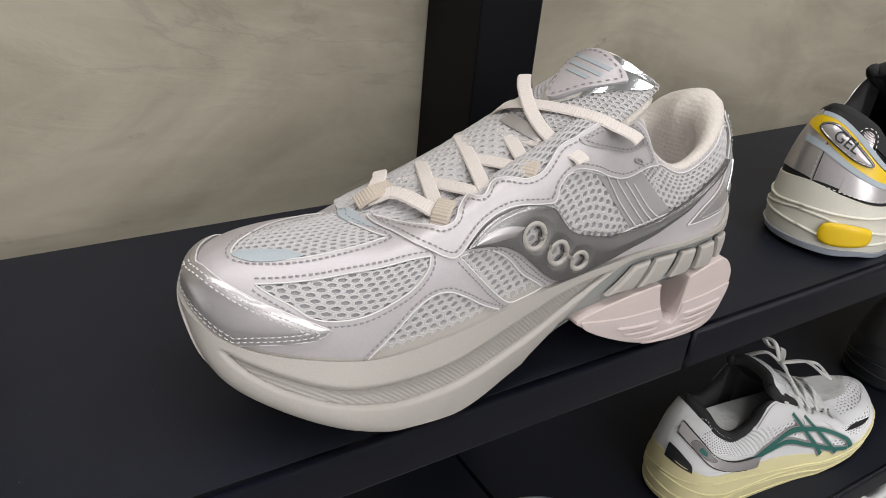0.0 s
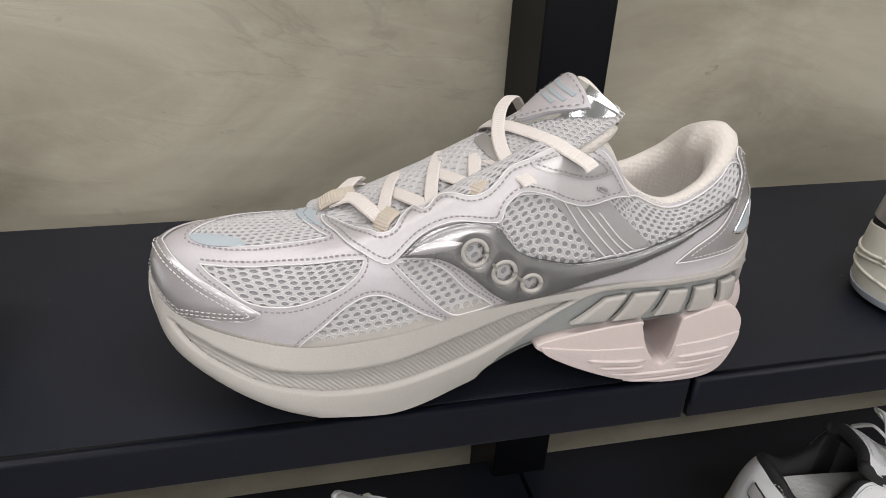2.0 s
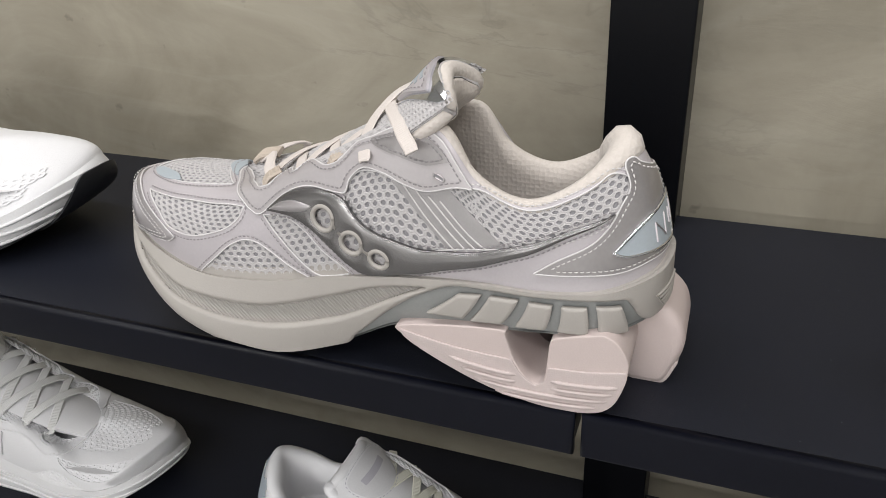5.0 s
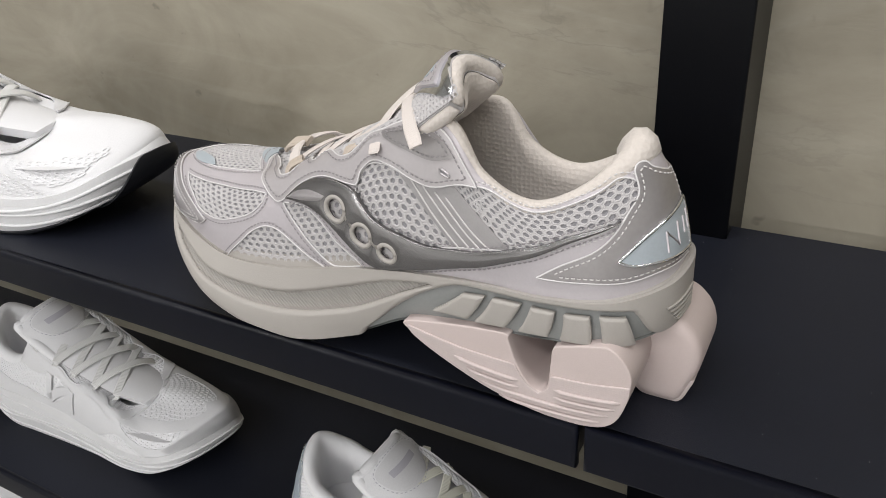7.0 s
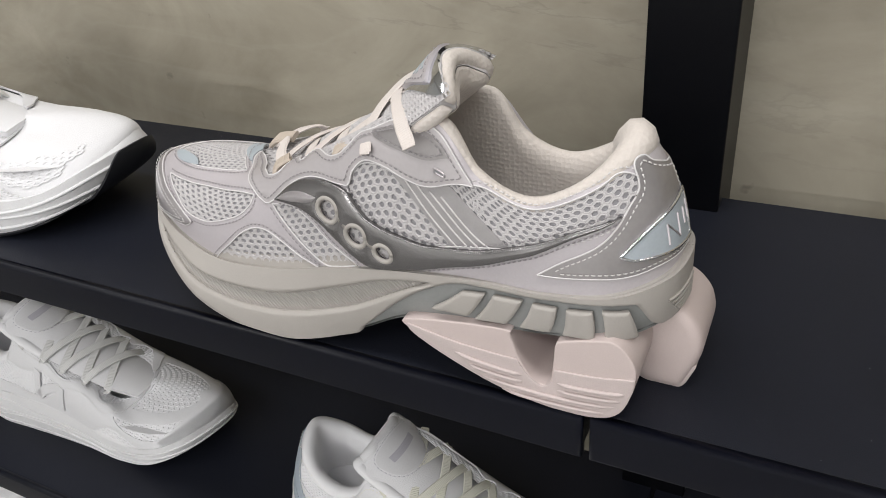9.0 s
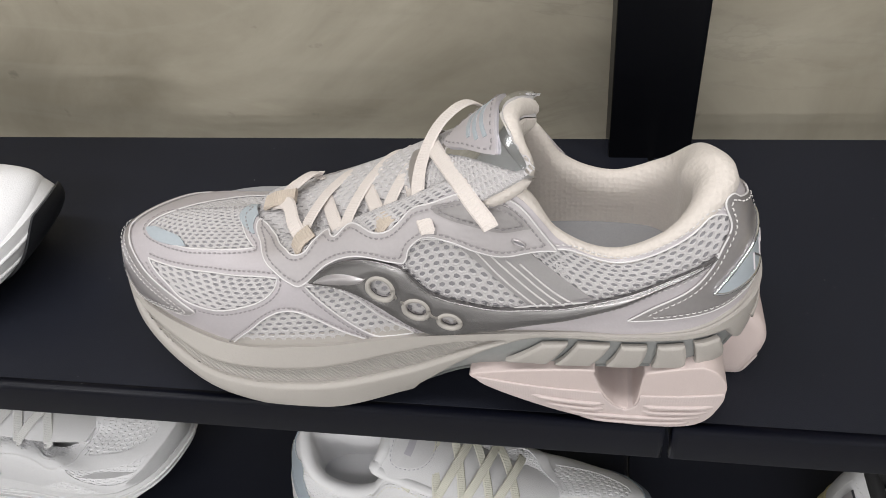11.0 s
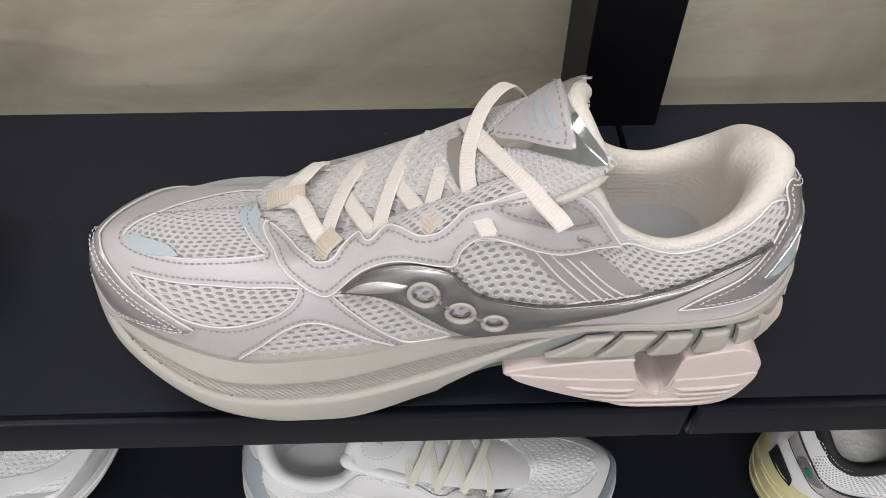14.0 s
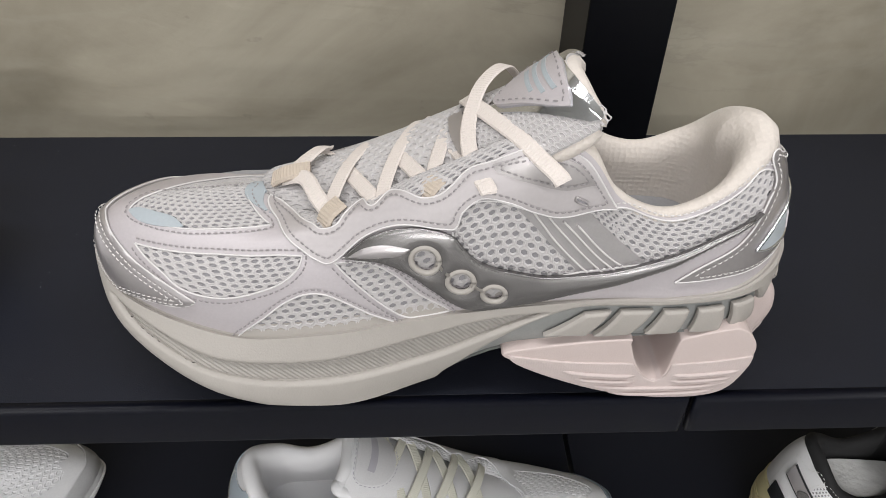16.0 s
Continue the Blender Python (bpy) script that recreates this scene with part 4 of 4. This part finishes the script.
    rear = prism([(0.008, 0.010), (0.016, 0.0015), (0.024, 0.0), (0.0335, 0.0008), (0.0380, 0.010), (0.0415, 0.020), (0.0415, 0.029), (0.0375, 0.0385), (0.028, 0.045), (0.012, 0.042)], 0.033, 0.072, 0.0145, pink_foam, "heel_pod", shoe, "rounded pale pink rear pod")
    prism([(0.010, 0.009), (0.016, 0.001), (0.024, -0.0003), (0.0340, 0.0003), (0.0386, 0.0095), (0.0400, 0.0135), (0.0400, 0.0135), (0.030, 0.0130), (0.011, 0.0120), (0.011, 0.0120)], 0.0352, 0.070, 0.0125, pink_tread, "pod_tread", rear)
    prism([(-0.078, 0.034), (-0.066, 0.012), (-0.040, 0.001), (0.006, 0.0), (0.012, 0.012), (0.012, 0.040), (-0.060, 0.036)], 0.052, 0.087, 0.004, pink_foam, "heel_pod", shoe)
    return shoe


hero = display_shoe()
specks = np.random.RandomState(4)
verts, faces = [], []
for _ in range(420):
    x, y, r = specks.uniform(-0.5, 0.5), specks.uniform(0.004, 0.215), specks.uniform(0.0001, 0.00028)
    if -0.27 < x < 0.045 and y < 0.105 or -0.0035 < x < 0.0035:
        continue
    k, a = len(verts), specks.uniform(0, 3)
    verts += [(x + r * math.cos(a + q), y + r * math.sin(a + q), SHELF_Z - 0.0001) for q in (0, 2.1, 4.2)] + [(x, y, SHELF_Z + r)]
    faces += [(k, k + 1, k + 3), (k + 1, k + 2, k + 3), (k + 2, k, k + 3)]
tagged(mesh_part("dust", verts, faces, dust_mat, None, "pale dust specks scattered on the black shelf"), category="dust", kind="stuff")


# ---- the other shoes ----
LOW_UPPER = [(t, a, b, c - 0.019, d, e, f - 0.021, k, g) for t, a, b, c, d, e, f, k, g in UPPER_KEYS]
LOW_SOLE = [(t, a, b, 0.0 if -0.17 < a < 0.005 else (0.028 * ((-a - 0.17) / 0.08) ** 1.3 if a < 0 else 0.005), d, e, f - 0.018, k, 0.002) for t, a, b, c, d, e, f, k, g in SOLE_KEYS]
LU, LS = Band(LOW_UPPER), Band(LOW_SOLE, True)


def colour_mat(name, c, rough=0.6, **kw):
    return mat(name, c, rough, **kw)


def plain_shoe(label, place, turn, m, size=1.0, windows=True, tall=1.0, extra=None):
    """A low running shoe; m: materials by part name."""
    shoe = tagged(new("running_shoe"), label, "shoe", "shoes on the shelves")
    cut_sheet(LU, None, [], 0.0, 0.0005, "upper", m["upper"], shoe, nt=300, ns=36)
    wins = both(WIN_TOE_SIDE, WIN_ARCH, WIN_QUARTER, THROAT) + [WIN_TOE_TOP, mirrored(WIN_TOE_TOP)]
    if windows:
        cut_sheet(LU, None, wins, 0.0012, 0.0012, "overlay", m["overlay"], shoe, nt=420, ns=50)
        for w in wins:
            lattice(LU, [w], 0.0075, 0.05, 0.0008, "mesh", m["mesh"], shoe)
    else:
        for w in (mirrored(WIN_TOE_SIDE), mirrored(WIN_ARCH), mirrored(WIN_QUARTER)):
            lattice(LU, [w], 0.0075, 0.05, 0.0007, "mesh", m["mesh"], shoe, hole=0.45)
    for poly, name in ((EYESTAY, "eyestay"), (HEEL, "heel_counter"), (TOE_CAP, "toe_cap")):
        if name in m:
            for q in both(poly):
                cut_sheet(LU, q, [], 0.0022, 0.0012, name, m[name], shoe, nt=600, ns=70)
    stitches(LU, [(mirrored(p), 0.0024, 0.002) for p in (EYESTAY, HEEL)] + [(mirrored(p), 0.0014, 0.002) for p in (WIN_ARCH, WIN_QUARTER)], "stitching", m["lace"], shoe)
    collar(LU, shoe, -0.262, 0.262, m["lining"], floor=0.046, mid=0.046)
    plate(LU, 0.02, 0.93, 0.046, "insole", m["lining"], shoe)
    tongue = Strip([(0.0, -0.192, 0.051, 0.064, 0.016, 0.004), (0.14, -0.165, 0.050, 0.0715, 0.022, 0.006), (0.32, -0.140, 0.049, 0.0825, 0.025, 0.008), (0.5, -0.115, 0.047, 0.0945, 0.028, 0.009),
                    (0.68, -0.095, 0.046, 0.106, 0.030, 0.010), (0.84, -0.080, 0.046, 0.117, 0.031, 0.010), (1.0, -0.068, 0.046, 0.124, 0.026, 0.010)])
    full = np.array([(0.0, 0.0), (0.5, 0.0), (0.92, 0.0), (0.97, 0.06), (1.0, 0.25), (1.0, 0.75), (0.97, 0.94), (0.92, 1.0), (0.5, 1.0), (0.0, 1.0)])
    tg = cut_sheet(tongue, full, [], 0.0, 0.008, "tongue", m["tongue"], shoe, nt=50, ns=30)
    cut_sheet(tongue, full, [], -0.008, 0.0004, "tongue_lining", m["lining"], shoe, nt=50, ns=30)
    tube(smooth_loop(tongue.point(full[1:9, 0], full[1:9, 1], -0.004), closed=False, step=8), 0.005, "tongue_edge", m["lining"], tg, "", 8)
    badge = smooth_loop([(0.70, 0.25), (0.80, 0.15), (0.92, 0.18), (0.97, 0.5), (0.92, 0.82), (0.80, 0.85), (0.70, 0.75), (0.67, 0.5)])
    cut_sheet(tongue, badge, [], 0.0015, 0.0015, "tongue_badge", m["badge"], tg, nt=120, ns=50)
    bar = smooth_loop([(0.80, 0.28), (0.80, 0.28), (0.80, 0.72), (0.80, 0.72), (0.85, 0.72), (0.85, 0.72), (0.85, 0.28), (0.85, 0.28)])
    cut_sheet(tongue, bar, [], 0.0018, 0.0003, "printed_bar", m["mark"], tg, nt=200, ns=60)
    stitches(tongue, [(badge, 0.0016, -0.0014)], "badge_stitching", m["mark"], tg)
    near = [(-0.1600, 0.0245, 0.0695), (-0.1400, 0.0200, 0.0770), (-0.1205, 0.0195, 0.0862), (-0.1015, 0.0140, 0.0945), (-0.0800, 0.0110, 0.1030)]
    far = [(-0.161, 0.0715, 0.0665), (-0.141, 0.0745, 0.0740), (-0.121, 0.0765, 0.0830), (-0.103, 0.0775, 0.0910), (-0.080, 0.0785, 0.0985)]
    for i in range(4):
        for a, b in ((near[i], far[i + 1]), (far[i], near[i + 1])):
            a, b = np.array(a), np.array(b)
            lift = 0.010 if b[1] > a[1] else 0.0075
            mids = [a + (b - a) * w + np.array([-0.4, 0, 0.9]) * lift * math.sin(math.pi * w) ** 0.7 for w in (0.2, 0.4, 0.6, 0.8)]
            ribbon([a + np.array([0.002, 0.0, -0.003]), a, *mids, b], 0.0068, 0.0013, "lace", m["lace"], shoe, up=(-0.4, 0.25, 0.88))
    if m.get("bow"):
        c = np.array((-0.098, 0.046, 0.117))
        for sx, sy, l in ((-1, 1, 0.035), (-0.6, -1, 0.032)):
            ribbon([c, c + np.array((0.3 * sx * l, 0.5 * sy * l, 0.010)), c + np.array((0.5 * sx * l, sy * l, 0.006)), c + np.array((1.0 * sx * l, 0.9 * sy * l, -0.004)), c + np.array((0.9 * sx * l, 0.4 * sy * l, 0.002)), c],
                   0.006, 0.002, "lace_bow", m["lace"], shoe)
            ribbon([c, c + np.array((-0.010 * sx, 0.014 * sy, 0.004)), c + np.array((0.006, 0.034 * sy, -0.012))], 0.005, 0.002, "lace_end", m["lace"], shoe)
    plate(LS, 0.0, 1.0, None, "outsole", m["outsole"], shoe)
    cut_sheet(LS, None, [], 0.0, 0.0004, "midsole", m["sole"], shoe, nt=300, ns=30)
    cut_sheet(LS, None, [], 0.0012, 0.0012, "outsole_rim", m["outsole"], shoe, nt=300, ns=60, s1=0.16)
    for k in range(3):
        th = np.linspace(0, 1, 200)
        tube(LS.point(th, 0.42 + 0.17 * k + 0.07 * np.sin(th * 19 + k * 2.0), 0.0003), 0.0011, "sole_ridge", m["sole"], shoe)
    rim(LS, LU, "sole_rim", m["sole"], shoe)
    if extra:
        extra(shoe, m)
    for ch in shoe.children:
        ch.matrix_parent_inverse = Matrix.Diagonal((size, size, size * tall, 1)) @ Matrix.Translation((-0.033, -0.048, 0))
    shoe.matrix_world = pose(*place, 0, 0, turn)
    return shoe


def stripe(shoe, pts, w, material, name="side_stripe", off=0.0026, mirror=True):
    """A narrow curved band sewn on the side that faces out."""
    q = smooth_loop(np.array(pts) / 1000.0, closed=False, step=8)
    if mirror:
        q = np.stack([1 - q[:, 0], q[:, 1]], 1)
    d = np.gradient(q, axis=0) * (0.75, 0.065)
    n = np.stack([-d[:, 1], d[:, 0]], 1)
    n = n / (np.linalg.norm(n, axis=1, keepdims=True) + 1e-12) * w / 2 / np.array([0.75, 0.065])
    return cut_sheet(LU, np.concatenate([q + n, (q - n)[::-1]]), [], off, 0.0012, name, material, shoe, nt=1600, ns=150)


white_knit = colour_mat("white knit", (0.76, 0.76, 0.775), 0.75, grain=1500, bump=0.5, sheen=0.2)
white_leather = colour_mat("white synthetic leather", (0.69, 0.69, 0.705), 0.45, grain=900, bump=0.1)
white_foam = colour_mat("white foam", (0.71, 0.71, 0.72), 0.55, grain=1000, bump=0.25)
white_lace = colour_mat("white woven lace", (0.7, 0.7, 0.69), 0.8, grain=1800, bump=0.6)
ivory_lace = colour_mat("ivory woven lace", (0.74, 0.73, 0.64), 0.8, grain=1800, bump=0.6)
black_rubber = colour_mat("black rubber", (0.012, 0.013, 0.016), 0.5, grain=800, bump=0.4)
black_textile = colour_mat("black padded textile", (0.012, 0.012, 0.013), 0.8, grain=1200, bump=0.6)
cream_foam = colour_mat("cream yellow foam", (0.68, 0.62, 0.36), 0.55, grain=1000, bump=0.25)
ivory_foam = colour_mat("ivory foam", (0.68, 0.66, 0.58), 0.55, grain=1000, bump=0.25)
blue_leather = colour_mat("pale blue-grey suede", (0.36, 0.41, 0.46), 0.6, grain=1200, bump=0.3)
green_film = colour_mat("dark green film", (0.02, 0.13, 0.11), 0.35, grain=800, bump=0.1)
yellow_film = colour_mat("yellow film", (0.75, 0.5, 0.01), 0.35, grain=800, bump=0.1)
grey_rubber = colour_mat("blue-grey rubber", (0.3, 0.33, 0.38), 0.5, grain=800, bump=0.3)
grey_knit = colour_mat("grey-lilac knit", (0.5, 0.49, 0.54), 0.7, grain=1500, bump=0.5)
paper = colour_mat("crumpled white paper", (0.75, 0.75, 0.74), 0.8, grain=60, bump=0.8, dist=0.004)


def black_toe(shoe, m):
    q = outline([(478, -30), (478, -30), (474, 200), (478, 620), (486, 1020), (520, 1020), (538, 600), (545, 200), (545, -30), (545, -30)])
    cut_sheet(LS, q, [], 0.0026, 0.0014, "toe_bumper", black_rubber, shoe, "black rubber toe bumper", nt=500, ns=60)


def letter_panel(shoe, m):
    for pts in ([(300, 120), (312, 480)], [(312, 480), (268, 140)], [(268, 140), (282, 520)]):
        stripe(shoe, pts, 0.006, m["overlay"], "side_panel")


def green_lines(shoe, m):
    for pts, w in (([(395, 60), (385, 250), (350, 400), (300, 380), (240, 230), (190, 130)], 0.0045), ([(372, 40), (350, 220), (318, 470), (302, 600)], 0.0032), ([(345, 40), (322, 220), (290, 470), (276, 600)], 0.0032), ([(390, 60), (330, 150), (270, 200), (215, 160)], 0.0032)):
        stripe(shoe, pts, w, green_film, "side_stripe", 0.0030)
        stripe(shoe, pts, w + 0.003, silver, "stripe_edge", 0.0024)
    stripe(shoe, [(225, 60), (180, 160), (120, 330), (60, 520), (10, 560)], 0.0155, black_rubber, "heel_band", 0.0028)
    stripe(shoe, [(225, 60), (180, 160), (120, 330), (60, 520), (10, 560)], 0.0125, silver, "heel_band", 0.0034)
    q = mirrored(outline([(70, 20), (70, 20), (62, 150), (30, 230), (2, 230), (2, 230), (2, 20), (2, 20)]))
    cut_sheet(LU, q, [], 0.0030, 0.001, "heel_clip", black_rubber, shoe, "black heel clip", nt=900, ns=100)
    q = mirrored(outline([(40, 480), (52, 610), (78, 560), (108, 430), (100, 370), (70, 400)]))
    cut_sheet(LU, q, [], 0.0042, 0.001, "heel_badge", silver_dark, shoe, "silver heel badge", nt=900, ns=100)
    q = mirrored(outline([(62, 470), (66, 540), (80, 500), (80, 440)]))
    cut_sheet(LU, q, [], 0.0047, 0.001, "badge_mark", green_film, shoe, nt=1500, ns=150)
    plate(LU, 0.5, 0.5, 0.07, "paper_stuffing", paper, shoe)


def yellow_panel(shoe, m):
    q = mirrored(outline([(-55, 680), (-30, 830), (5, 840), (60, 680), (115, 540), (175, 440), (120, 390), (50, 430), (-5, 530)]))
    cut_sheet(LU, q, [], 0.003, 0.0014, "heel_panel", yellow_film, shoe, "yellow heel panel", nt=900, ns=100)
    oval = mirrored(outline([(-20, 660), (2, 760), (40, 680), (70, 570), (40, 520), (2, 560)]))
    cut_sheet(LU, oval, [], 0.0038, 0.001, "heel_badge", silver, shoe, "silver oval badge", nt=900, ns=100, dome=0.001)
    p, _ = surface_line(LU, oval, 0.0038)
    tube(p, 0.0011, "badge_rim", silver_dark, shoe)
    top = mirrored(outline([(-20, 700), (-20, 700), (40, 800), (90, 800), (150, 640), (215, 620), (235, 900), (235, 1010), (235, 1010), (-20, 1010), (-20, 1010)]))
    cut_sheet(LU, top, [], 0.0022, 0.001, "collar_panel", black_textile, shoe, "black mesh collar panel", nt=600, ns=70)
    stripe(shoe, [(-30, 860), (10, 860), (60, 730), (120, 590), (195, 480)], 0.005, blue_leather, "collar_trim", 0.0032)
    stripe(shoe, [(-40, 480), (20, 430), (80, 380), (150, 340)], 0.005, blue_leather, "panel_trim", 0.0032)
    txt = bpy.data.curves.new("badge_lettering", "FONT")
    txt.body, txt.size, txt.extrude, txt.align_x, txt.align_y = "GEL", 0.011, 0.0003, "CENTER", "CENTER"
    ob = new("badge_lettering", txt)
    txt.materials.append(black_rubber)
    e = LU.point(np.array([0.977]), np.array([0.64]), 0.0052)[0]
    ex = LU.point(np.array([0.972]), np.array([0.64]), 0.0052)[0] - LU.point(np.array([0.982]), np.array([0.64]), 0.0052)[0]
    en = LU.point(np.array([0.977]), np.array([0.64]), 0.01)[0] - e
    ax, an = Vector(ex).normalized(), Vector(en).normalized()
    ay = an.cross(ax)
    ob.parent = shoe
    ob.matrix_basis = Matrix.Translation(e) @ Matrix((ax, ay, an)).transposed().to_4x4()
    for a, b in ((0.93, 0.06), (0.80, 0.12)):
        q = np.array([(a - 0.035, 0.35), (a + 0.03, 0.30), (a + 0.03, 0.62), (a - 0.035, 0.66)])
        cut_sheet(LS, smooth_loop(q), [], 0.002, 0.001, "gel_window", yellow_film, shoe, "yellow translucent gel insert", nt=600, ns=60, dome=0.002)
    stripe(shoe, [(245, 520), (180, 300), (110, 200), (40, 180)], 0.011, m["eyestay"], "heel_wrap")


def blue_sides(shoe, m):
    stripe(shoe, [(200, 60), (140, 120), (80, 200), (20, 300)], 0.012, blue_leather, "heel_wrap")
    stripe(shoe, [(430, 30), (390, 250), (385, 480), (410, 640)], 0.011, blue_leather, "vamp_band")
    stripe(shoe, [(520, 60), (480, 80), (430, 90), (380, 60)], 0.008, blue_leather, "foxing")


base_white = {"upper": white_knit, "overlay": white_leather, "mesh": white_knit, "lining": white_knit, "tongue": white_knit, "badge": white_leather, "mark": grey_knit, "lace": white_lace, "sole": white_foam, "outsole": white_foam, "eyestay": white_leather}
plain_shoe("white knit running shoe with a black rubber toe on shelf", (-0.655, 0.007, SHELF_Z), 196, {**base_white, "outsole": black_rubber, "sole": white_foam}, size=1.1, windows=False, extra=black_toe)
plain_shoe("black mesh and silver running shoe with yellow heel panel", (0.142, 0.044, SHELF_Z), 184, {**base_white, "upper": black_textile, "mesh": black_textile, "overlay": black_textile, "eyestay": silver, "lining": black_textile, "tongue": black_textile, "sole": ivory_foam, "outsole": grey_rubber, "heel_counter": silver}, size=0.96, extra=yellow_panel)
plain_shoe("white mesh running shoe with green stripes and cream sole", (0.127, 0.080, SHELF_Z - DROP), 175, {**base_white, "upper": liner_dark, "lining": black_textile, "sole": cream_foam, "outsole": cream_foam, "bow": True}, size=0.87, tall=1.14, extra=green_lines)
plain_shoe("white and blue-grey running shoe with ivory laces", (-0.262, 0.080, SHELF_Z - DROP), 178, {**base_white, "lace": ivory_lace, "heel_counter": blue_leather, "toe_cap": blue_leather, "outsole": blue_leather}, size=0.94, extra=blue_sides)
plain_shoe("all-white running shoe with a wavy foam sole", (-0.662, 0.088, SHELF_Z - DROP), 183, {**base_white, "toe_cap": white_foam}, size=1.04, extra=letter_panel)
plain_shoe("all-white running shoe on the lowest shelf", (-1.03, 0.09, SHELF_Z - 2 * DROP), 182, base_white, size=0.98)
plain_shoe("white running shoe with beige laces on lowest shelf", (0.50, 0.085, SHELF_Z - 2 * DROP), 178, {**base_white, "lace": ivory_lace}, size=0.98)
plain_shoe("black running shoe with dark sole on the shelf", (0.462, 0.095, SHELF_Z - DROP), 178, {**base_white, "upper": black_textile, "mesh": black_textile, "overlay": black_textile, "eyestay": black_rubber, "lining": black_textile, "tongue": black_textile, "sole": black_rubber, "outsole": black_rubber, "lace": black_textile}, size=0.98)
